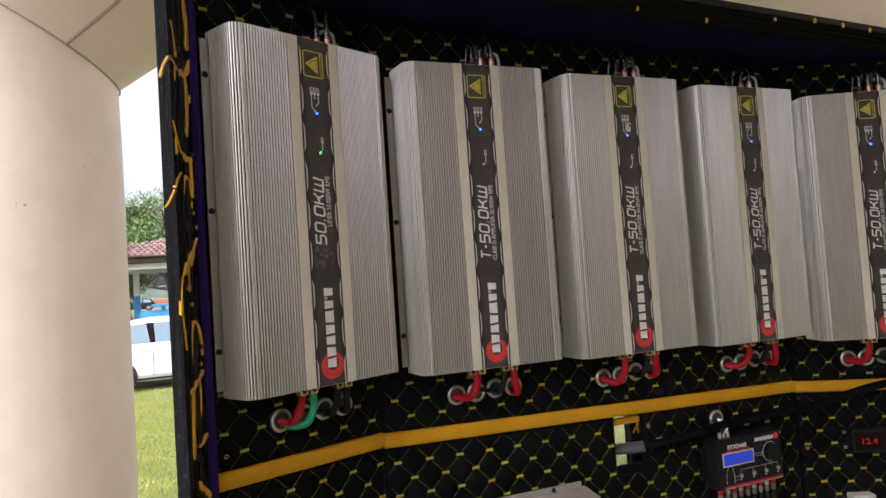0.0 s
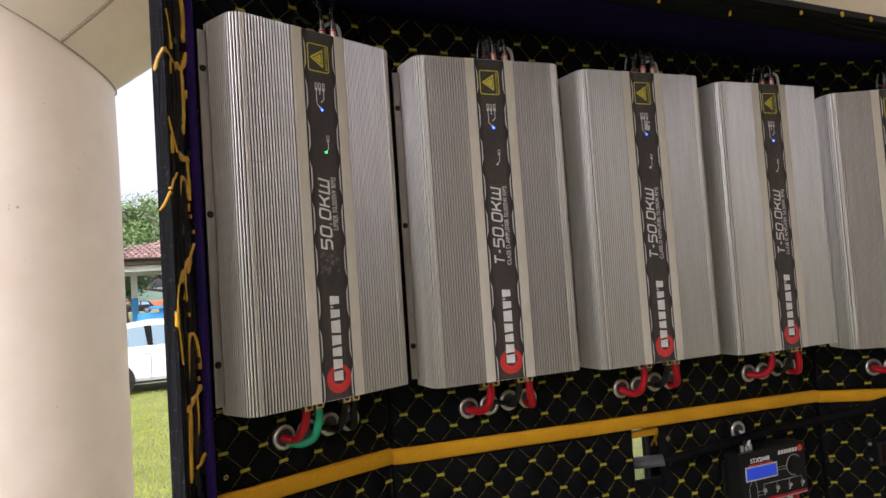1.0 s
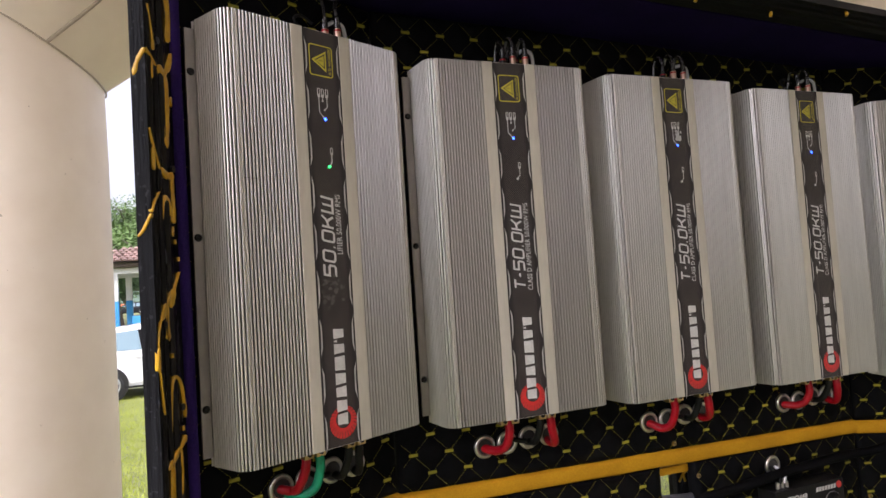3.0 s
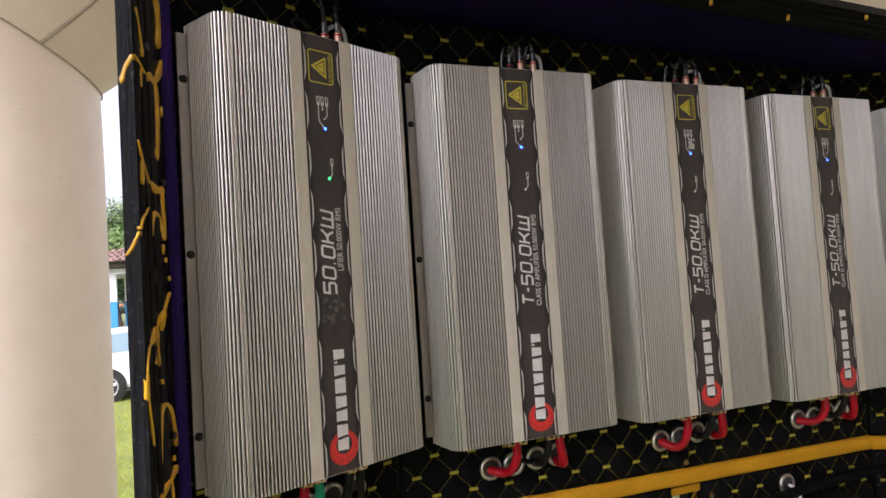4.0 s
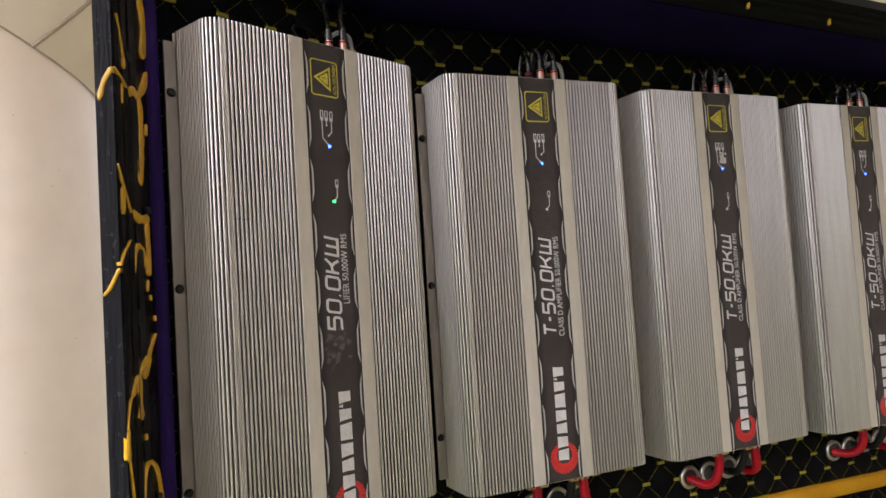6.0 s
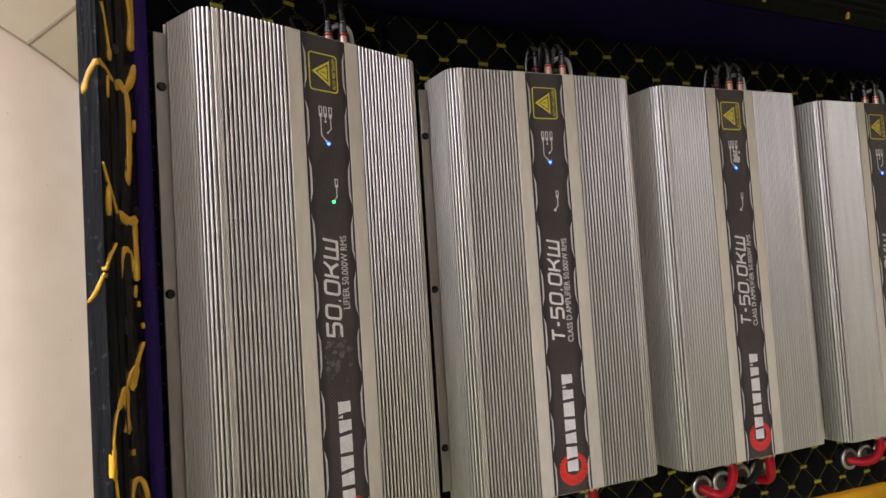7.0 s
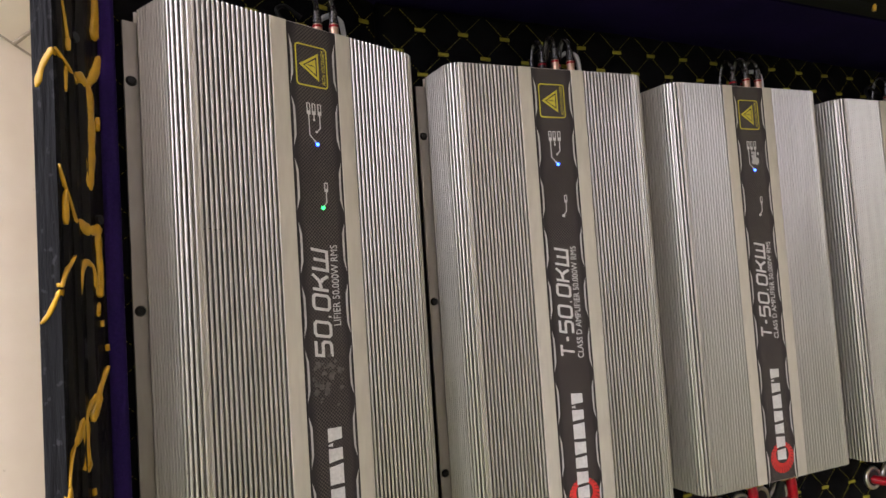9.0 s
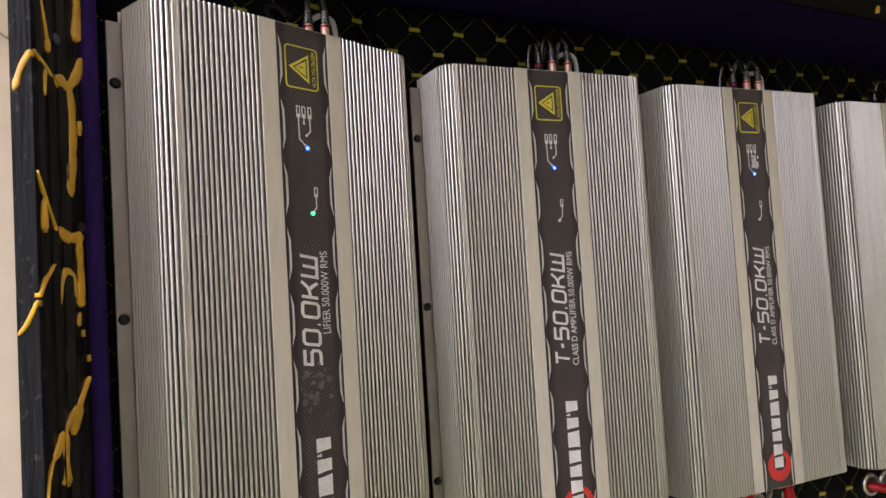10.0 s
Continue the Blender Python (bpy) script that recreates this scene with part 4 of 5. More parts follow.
paint_stroke([(0.0025, 1.549), (0.0065, 1.52), (0.009, 1.499)], 0.0018)
paint_stroke([(0.021, 1.478), (0.024, 1.512), (0.0285, 1.531), (0.036, 1.535), (0.0465, 1.525), (0.052, 1.505), (0.053, 1.487)], 0.0062)
paint_stroke([(0.012, 1.440), (0.033, 1.453), (0.053, 1.466)], 0.010)
paint_stroke([(0.022, 1.450), (0.019, 1.40), (0.015, 1.352)], 0.010)
paint_stroke([(0.030, 1.365), (0.044, 1.371), (0.056, 1.377)], 0.009)
paint_stroke([(0.021, 1.322), (0.04, 1.304), (0.058, 1.290)], 0.010)
paint_stroke([(0.040, 1.456), (0.041, 1.43), (0.038, 1.405)], 0.007)
for s, z in ((0.052, 1.937), (0.055, 1.905), (0.047, 1.688), (0.053, 1.668), (0.030, 1.56), (0.0475, 1.476)):
    paint_stroke([(s, z + 0.0025), (s + 0.0006, z - 0.0025)], 0.0035, taper=False)


def jamb_screws():
    a, d = J_EDGE, (J_IN - J_EDGE).normalized()
    n = Vector((d.y, -d.x, 0))
    for s, z in ((0.024, 1.915), (0.047, 1.772), (0.046, 1.5)):
        p = a + d * s + n * 0.0015 + Vector((0, 0, z))
        bm = cylinder(0.004, 0.003, look(p, p + n).to_quaternion().to_matrix().to_4x4(), 14)
        for v in bm.verts:
            v.co += p
        tagged(link_mesh("screw", bm, BLACK_STEEL), "black screw head sunk in the painted jamb", "screw", "screws in the jamb")


jamb_screws()


def rail_drips():
    """Short yellow paint drips hanging on the top rail."""
    rail = bpy.data.objects["cabinet_frame_top"]
    for x, y, zr, l in ((-0.02, -0.2045, 0.006, 0.012), (0.132, -0.215, 0.013, 0.010), (0.284, -0.195, 0.004, 0.014), (0.30, -0.222, 0.018, 0.007), (0.447, -0.192, 0.002, 0.013), (0.60, -0.2145, 0.012, 0.008), (0.70, -0.222, 0.018, 0.009), (0.78, -0.222, 0.018, 0.010), (0.86, -0.222, 0.017, 0.008)):
        z = 2.055 - 0.042 * x + zr
        bm = tube([(x, y, z + l * 0.5), (x + 0.0008, y - 0.0008, z), (x - 0.0006, y - 0.0008, z - l * 0.5)], 0.0026, 8, 4)
        part("paint_run", bm, YELLOW_PAINT, rail, smooth=True)


rail_drips()

# ---------------------------------------------------------------- wiring of the amplifiers
def grommet(m, tint="dull steel cable grommet in the padded wall", r=0.0152):
    bm = torus(r, 0.0036, pose(0, 0, 0, 90))
    ob = link_mesh("cable_grommet", bm, STEEL, smooth=True)
    ob.matrix_basis = m
    tagged(ob, tint, "grommet", "grommets under the amplifiers")
    part("hole_lining", cylinder(r, 0.006, pose(0, 0.001, 0, 90), 24), DARK_INK, ob, "black open hole")
    return ob


def cable(points, m, radius, material, label, name="power_cable", flat=1.0, sides=12):
    ob = link_mesh(name, tube(points, radius, sides, 8, flat=flat), material, smooth=True)
    ob.matrix_basis = m
    return tagged(ob, label, "cable")


RING_X = (-0.056, -0.016, 0.024, 0.062)
RING_Z = -0.487
for key, m in AMP_POSES.items():
    wall_y = 0.071
    for x in RING_X:
        g = grommet(m @ pose(x, wall_y - 0.004, RING_Z + 0.002 * math.sin(40 * x)))
    t1, t2, t3, t4 = TERMINALS
    zt = Z_BOT - 0.011
    r1, r2, r3, r4 = RING_X
    sag = {"left": 0.0, "first": 0.002, "second": -0.003, "third": 0.003, "right": 0.001}[key]
    first = [(t1, 0.031, zt + 0.004), (t1 - 0.003, 0.031, zt - 0.016), (t1 - 0.008, 0.040, RING_Z + 0.002 + sag), (r1 + 0.010, 0.056, RING_Z - 0.006 + sag), (r1 - 0.002, 0.068, RING_Z - 0.002), (r1 - 0.006, 0.090, RING_Z)]
    second = [(t2, 0.031, zt + 0.004), (t2, 0.028, zt - 0.016), (t2 - 0.006, 0.033, RING_Z - 0.002), (t2 - 0.018, 0.044, RING_Z - 0.011), (r1 + 0.010, 0.060, RING_Z - 0.011), (r1 + 0.003, 0.090, RING_Z - 0.005)]
    double = [((t1 + t2) / 2, 0.031, zt + 0.004), ((t1 + t2) / 2, 0.029, zt - 0.016), ((t1 + t2) / 2 - 0.005, 0.036, RING_Z + 0.001 + sag), (r1 + 0.014, 0.050, RING_Z - 0.008 + sag), (r1 + 0.001, 0.066, RING_Z - 0.004), (r1 - 0.004, 0.090, RING_Z)]
    if key == "left":
        cable(first, m, 0.0062, RED_CABLE, "thick red power cable looping into a wall grommet")
        cable(second, m, 0.0062, GREEN_CABLE, "thick green power cable looping into a wall grommet")
        cable([(t3, 0.031, zt + 0.004), (t3 - 0.001, 0.034, zt - 0.02), (r3 + 0.006, 0.055, RING_Z - 0.006), (r3, 0.09, RING_Z)], m, 0.0058, BLACK_CABLE, "thick black power cable into a wall grommet")
        cable([(t4, 0.031, zt + 0.004), (t4 + 0.001, 0.034, zt - 0.02), (r4 - 0.002, 0.055, RING_Z - 0.008), (r4, 0.09, RING_Z)], m, 0.0058, BLACK_CABLE, "thick black power cable into a wall grommet")
    else:
        cable(double, m, 0.0085, RED_CABLE, "thick red power cable looping into a wall grommet", flat=0.8)
        cable([(t3, 0.031, zt + 0.004), (t3 - 0.001, 0.036, zt - 0.02), (r3 + 0.003, 0.055, RING_Z - 0.004), (r3, 0.09, RING_Z)], m, 0.0058, BLACK_CABLE, "thick black power cable into a wall grommet")
        cable([(t4, 0.031, zt + 0.004), (t4 + 0.002, 0.030, zt - 0.022), (r4 - 0.002, 0.044, RING_Z - 0.004 - sag), (r4 - 0.003, 0.062, RING_Z - 0.008), (r4 - 0.005, 0.090, RING_Z)], m, 0.0070, RED_CABLE, "thick red power cable bent into a wall grommet")
    cable([(r2 + 0.010, 0.085, RING_Z), (r2 + 0.008, 0.064, RING_Z + 0.004), (r2 + 0.016, 0.058, RING_Z + 0.002), (r3 - 0.008, 0.064, RING_Z - 0.002), (r3 - 0.006, 0.085, RING_Z)], m, 0.0040, BLACK_CABLE, "black earth cable between two grommets")

SMOKED = worn("clear_cable_sheath", (0.010, 0.009, 0.009), (0.04, 0.036, 0.034), (0.12, 0.25), 0.0, 40, 200, 0.05, spec=0.8)


def signal_plug(m, metal, label):
    plug = thing("signal_plug", m, label, "plug", "signal plugs on the amplifiers")
    bm = cylinder(0.0050, 0.017, pose(0, 0, 0.0085), 16, bevel=0.0004)
    part("barrel", bm, metal, plug, smooth=False)
    part("band", cylinder(0.0053, 0.0024, pose(0, 0, 0.0145), 16), RED_CABLE, plug, "red marking band")
    bm = cylinder(0.0054, 0.018, pose(0, 0, 0.026), 16, 0.0036)
    for k in range(4):
        cylinder(0.0054 - 0.0003 * k, 0.0014, pose(0, 0, 0.0195 + 0.0036 * k), 16, bm=bm)
    part("boot", bm, SMOKED, plug, "smoky ribbed strain relief")
    return plug


for key, m in AMP_POSES.items():
    j = {"left": 0.019, "first": 0.0, "second": 0.001, "third": 0.007, "right": -0.001}[key]
    plugs = [(0.007 + j, 0.032, BLACK_STEEL), (0.018 + j, 0.018, DULL_STEEL), (0.030 + j, 0.033, BLACK_STEEL), (0.041 + j, 0.018, DULL_STEEL)]
    if key in ("left", "third"):
        plugs = [(0.008 + j, 0.028, DULL_STEEL), (0.022 + j, 0.018, DULL_STEEL)]
    for k, (x, y, metal) in enumerate(plugs):
        z = Z_TOP + 0.0012
        signal_plug(m @ pose(x, y, z), metal, "metal signal plug with a red band and a smoky boot")
        z += 0.036
        if key == "left":
            pts = [(x, y, z - 0.004), (x + 0.001, y + 0.004, z + 0.016), (x + 0.004 + 0.01 * k, y + 0.014, z + 0.040), (x + 0.012 + 0.016 * k, y + 0.030, z + 0.075)]
        else:
            pts = [(x, y, z - 0.004), (x - 0.0005, y + 0.001, z + 0.005), (x - 0.0015, y + 0.007, z + 0.0125), (x - 0.002, y + 0.015, z + 0.010), (x - 0.003, y + 0.020, z - 0.006), (x - 0.003, y + 0.022, z - 0.028)]
        cable(pts, m, 0.0032, SMOKED, "dark glossy signal cable from an amplifier socket", "signal_cable")
    x, y, z = 0.052, 0.030, Z_TOP + 0.036
    if key in ("left", "third"):
        cable([(0.016, 0.040, Z_TOP + 0.004), (-0.004, 0.042, Z_TOP + 0.018), (-0.012, 0.044, Z_TOP + 0.030), (0.0, 0.046, Z_TOP + 0.038), (0.018, 0.045, Z_TOP + 0.030)], m, 0.0022, BLACK_CABLE, "thin black cable curled behind the plugs", "remote_cable")
    cable([(x - 0.012, y + 0.016, z - 0.004), (x - 0.004, y + 0.004, z), (x + 0.005, y - 0.002, z - 0.006), (x + 0.0085, y - 0.002, z - 0.016), (x + 0.009, y - 0.002, z - 0.028)], m, 0.0029, GREY_CABLE, "thin grey control cable bent into a green connector", "remote_cable")


def panel_screw(m):
    ob = link_mesh("panel_screw", cylinder(0.0046, 0.003, pose(0, 0, 0, 90), 16, 0.0034), BRASS)
    ob.matrix_basis = m
    tagged(ob, "small brass screw with a black hole holding the padding", "screw", "screws in the padding")
    part("screw_recess", cylinder(0.0018, 0.003, pose(0, -0.0006, 0, 90), 10), DARK_INK, ob)


panel_screw(M_LEFT @ pose(-0.295, -0.0035, 1.331))
panel_screw(M_MID @ pose(0.322, -0.0045, 1.2985))
panel_screw(M_MID @ pose(0.372, -0.0045, 1.232))
panel_screw(M_RIGHT @ pose(0.016, -0.0045, 1.118))

# ---------------------------------------------------------------- cable opening
def cable_opening():
    post = link_mesh("opening_post", box(0.366, 0.412, 0.038, 0.062, 1.10, 1.32, 0.0015), BLACK_PAINT)
    tagged(post, "black wooden post with a yellow paint mark behind the opening", "post")
    for p in ([(0.385, 0.0375, 1.238), (0.382, 0.0372, 1.222), (0.385, 0.0375, 1.205)], [(0.371, 0.0375, 1.206), (0.382, 0.0372, 1.220), (0.396, 0.0375, 1.228)]):
        part("paint_run", tube(p, 0.0022, 6, 4), YELLOW_PAINT, post, smooth=True)
    flap = link_mesh("trim_opening", box(HOLE[0], HOLE[1], 0.0, 0.012, 1.246 - 0.0078, 1.2595 - 0.0078, 0.002), YELLOW_FELT)
    tagged(flap, "yellow felt edge over the cable opening", "trim", kind="structure")
    sill = link_mesh("trim_opening_sill", tube([(HOLE[0] - 0.002, 0.004, 1.142), (0.31, 0.0, 1.1455), (0.34, 0.0, 1.1445), (HOLE[1] + 0.004, 0.004, 1.139)], 0.011, 12, 8), LEATHERETTE, smooth=True)
    tagged(sill, "padded black leatherette sill of the cable opening", "trim", kind="structure")


cable_opening()
GREY_HOSE = worn("ribbed_black_hose", (0.0018, 0.0018, 0.002), (0.0045, 0.0045, 0.005), (0.5, 0.65), 0, 30, 240, 0.4, spec=0.04)
cable([(1.10, -0.21, 1.297), (1.0, -0.165, 1.276), (0.937, -0.118, 1.263), (0.853, -0.078, 1.239), (0.795, -0.048, 1.220), (0.727, -0.036, 1.218), (0.647, -0.034, 1.214), (0.558, -0.034, 1.211), (0.485, -0.032, 1.204), (0.41, -0.026, 1.196), (0.362, -0.008, 1.189), (0.32, 0.016, 1.183), (0.29, 0.05, 1.18), (0.25, 0.075, 1.178)], Matrix.Identity(4), 0.0095, GREY_HOSE, "thick flat black wiring loom drawn across the wall into the opening", "wiring_loom", flat=0.6, sides=14)

# Grey cover added over the black loom: daylight from the opening as colour
LIT_LOOM = worn("lit_loom_grey", (0.03, 0.03, 0.033), (0.06, 0.06, 0.066), (0.4, 0.55), 0, 30, 240, 0.3, spec=0.3)
cable([(0.362, -0.010, 1.1895), (0.335, 0.006, 1.186), (0.30, 0.035, 1.181), (0.27, 0.06, 1.179)], Matrix.Identity(4), 0.0128, LIT_LOOM, "wider length of the loom inside the opening, daylight painted as grey", "lit_loom_length", flat=0.6, sides=14)
cable([(HOLE[0] + 0.015, 0.03, 1.30), (HOLE[0] + 0.017, 0.03, 1.235), (HOLE[0] + 0.016, 0.032, 1.208), (HOLE[0] + 0.006, 0.036, 1.19)], Matrix.Identity(4), 0.0040, RED_CABLE, "red cable hanging behind the opening", "power_cable")
RCA_BODY = worn("dull_plug_metal", (0.12, 0.11, 0.11), (0.24, 0.22, 0.21), (0.3, 0.45), 0.8, 60, 300, 0.05)

# ---------------------------------------------------------------- sound processor
def build_processor():
    x0, x1, z0, z1, yf = 0.511, 0.692, 1.080, 1.186, -0.055
    proc = thing("sound_processor", pose(0, 0, 0), "black sound processor with a blue display and round knob", "processor")
    shell = worn("black_plastic", (0.004, 0.004, 0.004), (0.010, 0.010, 0.010), (0.4, 0.55), 0, 30, 300, 0.1, spec=0.15)
    blue = glow("blue_display", (0.015, 0.05, 0.5), 0.2)
    part("housing", box(x0, x1, yf, WALL - 0.002, z0, z1, 0.003), shell, proc)
    for x in (x0 - 0.012, x1 + 0.001):
        part("mounting_ear", box(x, x + 0.012, WALL - 0.012, WALL - 0.006, z0 + 0.02, z1 - 0.02, 0.001), shell, proc)
    y = yf - 0.0002
    bm = box(0.527, 0.608, y - 0.0008, y + 0.0004, 1.1305, 1.1545)
    disp = part("display", bm, blue, proc, "lit blue display")
    part("display_frame", frame_shape([(0.5245, 1.128), (0.6105, 1.128), (0.6105, 1.157), (0.5245, 1.157)], [(0.527, 1.1305), (0.608, 1.1305), (0.608, 1.1545), (0.527, 1.1545)], y, thick=0.0012), GREY_INK, disp)
    knob = part("knob", cylinder(0.0185, 0.012, pose(0.6585, y - 0.006, 1.1425, 90), 32, bevel=0.001), shell, proc, "round black knob")
    bm = torus(0.0212, 0.0005, pose(0.6585, y, 1.1425, 90), seg=36, sides=6)
    part("knob_ring", bm, GREY_INK, knob)
    for x in (0.571, 0.606, 0.641, 0.676):
        pot = part("level_screw", cylinder(0.0042, 0.004, pose(x, y - 0.002, 1.1045, 90), 16, bevel=0.0006), STEEL, proc, "steel level screw")
        part("level_lamp", cylinder(0.0016, 0.0012, pose(x, y - 0.0004, 1.0965, 90), 10), WHITE_INK, pot)
        part("line_mark", bar(x, 1.109, x, 1.117, 0.0007, y), GREY_INK, proc)
    part("line_mark", bar(0.571, 1.117, 0.676, 1.117, 0.0007, y), GREY_INK, proc)
    for p in ((0.612, 1.144, 0.636, 1.144), (0.612, 1.139, 0.636, 1.139), (0.54, 1.128, 0.532, 1.115), (0.532, 1.115, 0.532, 1.092), (0.548, 1.128, 0.553, 1.112), (0.553, 1.112, 0.553, 1.092), (0.553, 1.104, 0.565, 1.104), (0.553, 1.097, 0.565, 1.097)):
        part("line_mark", bar(*p, 0.0007, y), GREY_INK, proc)
    part("red_band", box(x0 + 0.014, x1 - 0.003, y - 0.0005, y + 0.0002, 1.0835, 1.0880), RED_CABLE, proc, "red printed band")
    part("white_band", box(x0 + 0.014, x1 - 0.003, y - 0.0005, y + 0.0002, 1.0818, 1.0833), GREY_INK, proc)
    lettering("STX2448", 0.0125, reading_on(0.540, y - 0.0001, 1.1635), WHITE_INK, proc, "model_name", 0, 0.0002, 1.0, 0.0003, 0.052)
    part("red_line", bar(0.534, 1.1595, 0.600, 1.1595, 0.0016, y), RED_INK, proc)
    for k in range(7):
        x = 0.616 + k * 0.0078
        part("mark_block", plate([(x, 1.1695), (x + 0.0058, 1.1695), (x + 0.0074, 1.1775), (x + 0.0016, 1.1775)], y, 0.0003), WHITE_INK, proc)
    part("emblem", cylinder(0.0068, 0.0006, pose(0.678, y - 0.0002, 1.1745, 90), 20), RED_INK, proc, "round red emblem")
    for k in range(3):
        x = 0.536 + k * 0.011
        part("terminal", cylinder(0.0042, 0.012, pose(x, -0.040, z1 + 0.005), 12, bevel=0.0005), STEEL, proc)
    for k in range(9):
        x = 0.530 + k * 0.0185
        rca = part("socket_plug", cylinder(0.0056, 0.028, pose(x, -0.036, z0 - 0.014), 14, bevel=0.0005), RCA_BODY, proc, "metal plug with a coloured band" if k == 0 else "")
        part("band", cylinder(0.0060, 0.007, pose(x, -0.036, z0 - 0.011), 14), RED_CABLE if k % 2 == 0 else STEEL, rca)
        part("boot", cylinder(0.0052, 0.018, pose(x, -0.036, z0 - 0.037), 12, 0.0058), BLACK_CABLE, rca)


build_processor()
grommet(pose(0.552, WALL - 0.005, 1.222), "dull steel cable grommet above the processor")
cable([(0.552, 0.01, 1.222), (0.556, -0.022, 1.218), (0.558, -0.038, 1.206), (0.552, -0.040, 1.194)], Matrix.Identity(4), 0.0032, GREY_CABLE, "grey cable from a grommet into the processor", "supply_cable")
cable([(0.546, 0.01, 1.224), (0.545, -0.026, 1.216), (0.543, -0.040, 1.204), (0.541, -0.040, 1.194)], Matrix.Identity(4), 0.0032, BLACK_CABLE, "black cable from a grommet into the processor", "supply_cable")


def build_meter():
    meter = thing("voltage_meter", M_RIGHT, "small black voltage meter showing red digits", "meter")
    shell = worn("black_meter_plastic", (0.004, 0.004, 0.004), (0.010, 0.010, 0.010), (0.4, 0.55), 0, 30, 300, 0.1, spec=0.15)
    part("housing", box(0.106, 0.186, -0.028, -0.0035, 1.108, 1.160, 0.002), shell, meter)
    part("window", box(0.112, 0.180, -0.0285, -0.0275, 1.114, 1.154, 0.0002), base_material("dark_red_window", (0.008, 0.002, 0.002), 0.25, 0.0, 0.2), meter, "dark red window")
    lettering("12.4", 0.019, reading_on(0.1275, -0.0292, 1.1275), glow("red_digits", (0.3, 0.004, 0.008), 0.35), meter, "digits", 0, 0.0002, 1.0, 0.0, 0.033)
    for z in (1.118, 1.152):
        ear = part("mounting_ear", box(0.093, 0.1055, -0.010, -0.0045, z - 0.007, z + 0.007, 0.001), shell, meter)
        part("screw", cylinder(0.0036, 0.002, pose(0.0985, -0.011, z, 90), 12), STEEL, ear)


build_meter()


def build_socket_box():
    bx = thing("socket_box", M_RIGHT, "small white plastic socket box with blue plugs", "socket box")
    white = worn("white_plastic", (0.36, 0.35, 0.33), (0.50, 0.49, 0.47), (0.3, 0.4), 0, 30, 200, 0.05)
    blue = worn("blue_plastic", (0.02, 0.09, 0.35), (0.04, 0.16, 0.5), (0.3, 0.4), 0, 30, 200, 0.05)
    part("housing", box(0.094, 0.146, -0.030, -0.0035, 0.93, 1.013, 0.003), white, bx)
    for x in (0.108, 0.130):
        part("plug", box(x - 0.005, x + 0.005, -0.036, -0.0298, 0.985, 1.005, 0.001), blue, bx)


build_socket_box()

# ---------------------------------------------------------------- outdoors
CAR_WHITE = worn("white_car_paint", (0.70, 0.70, 0.69), (0.80, 0.80, 0.79), (0.12, 0.2), 0, 0.7, 20, 0)
CAR_DARK = worn("dark_car_paint", (0.012, 0.013, 0.016), (0.025, 0.026, 0.03), (0.1, 0.2), 0.2, 0.7, 20, 0)
CAR_BLUE = worn("blue_car_paint", (0.02, 0.05, 0.22), (0.03, 0.08, 0.32), (0.12, 0.2), 0.2, 0.7, 20, 0)
# Pale blue-grey base colour stands for the sky reflected in the windows
SKY_GLASS = base_material("car_glass_sky_tone", (0.20, 0.29, 0.33), 0.06, 0.0, 0.5)
RUBBER = worn("tyre_rubber", (0.012, 0.012, 0.012), (0.03, 0.03, 0.03), (0.6, 0.8), 0, 8, 60, 0.2)
RIM = worn("alloy_rim", (0.5, 0.5, 0.5), (0.68, 0.68, 0.68), (0.25, 0.35), 0.8, 8, 60, 0)
TILE = worn("clay_roof_tile", (0.15, 0.085, 0.066), (0.31, 0.20, 0.165), (0.7, 0.9), 0, 5, 40, 0.3, random_tint=0.3)
PLASTER_WHITE = worn("white_plaster", (0.62, 0.62, 0.60), (0.78, 0.78, 0.76), (0.7, 0.85), 0, 2, 30, 0.1)
PLASTER_BLUE = worn("blue_plaster", (0.03, 0.22, 0.50), (0.06, 0.32, 0.64), (0.6, 0.8), 0, 2, 30, 0.1)
EARTH = worn("orange_earth", (0.36, 0.12, 0.06), (0.52, 0.2, 0.1), (0.8, 0.95), 0, 0.6, 6, 0.2)
TIMBER = worn("dark_timber", (0.04, 0.03, 0.022), (0.09, 0.065, 0.045), (0.7, 0.9), 0, 4, 40, 0.3)
BARK = worn("bark", (0.05, 0.038, 0.028), (0.13, 0.1, 0.075), (0.8, 0.95), 0, 4, 30, 0.6, (1, 1, 0.3), 0.02)
LEAF = worn("leaves", (0.030, 0.068, 0.016), (0.085, 0.15, 0.04), (0.5, 0.7), 0, 0.5, 4, 0)
LEAF_PALE = worn("pale_leaves", (0.06, 0.12, 0.025), (0.15, 0.24, 0.06), (0.5, 0.7), 0, 0.5, 4, 0)
HILL = worn("far_wooded_hill", (0.06, 0.10, 0.07), (0.11, 0.16, 0.11), (0.9, 1.0), 0, 0.02, 0.3, 0)


def sweep_sections(sections, bm=None):
    """A shell through cross-sections with the same number of points, ends closed."""
    bm = bm or bmesh.new()
    rings = [[bm.verts.new(p) for p in s] for s in sections]
    n = len(rings[0])
    for a, b in zip(rings, rings[1:]):
        for k in range(n):
            bm.faces.new((a[k], a[(k + 1) % n], b[(k + 1) % n], b[k]))
    bm.faces.new(rings[0])
    bm.faces.new(rings[-1][::-1])
    bmesh.ops.recalc_face_normals(bm, faces=bm.faces[:])
    return bm


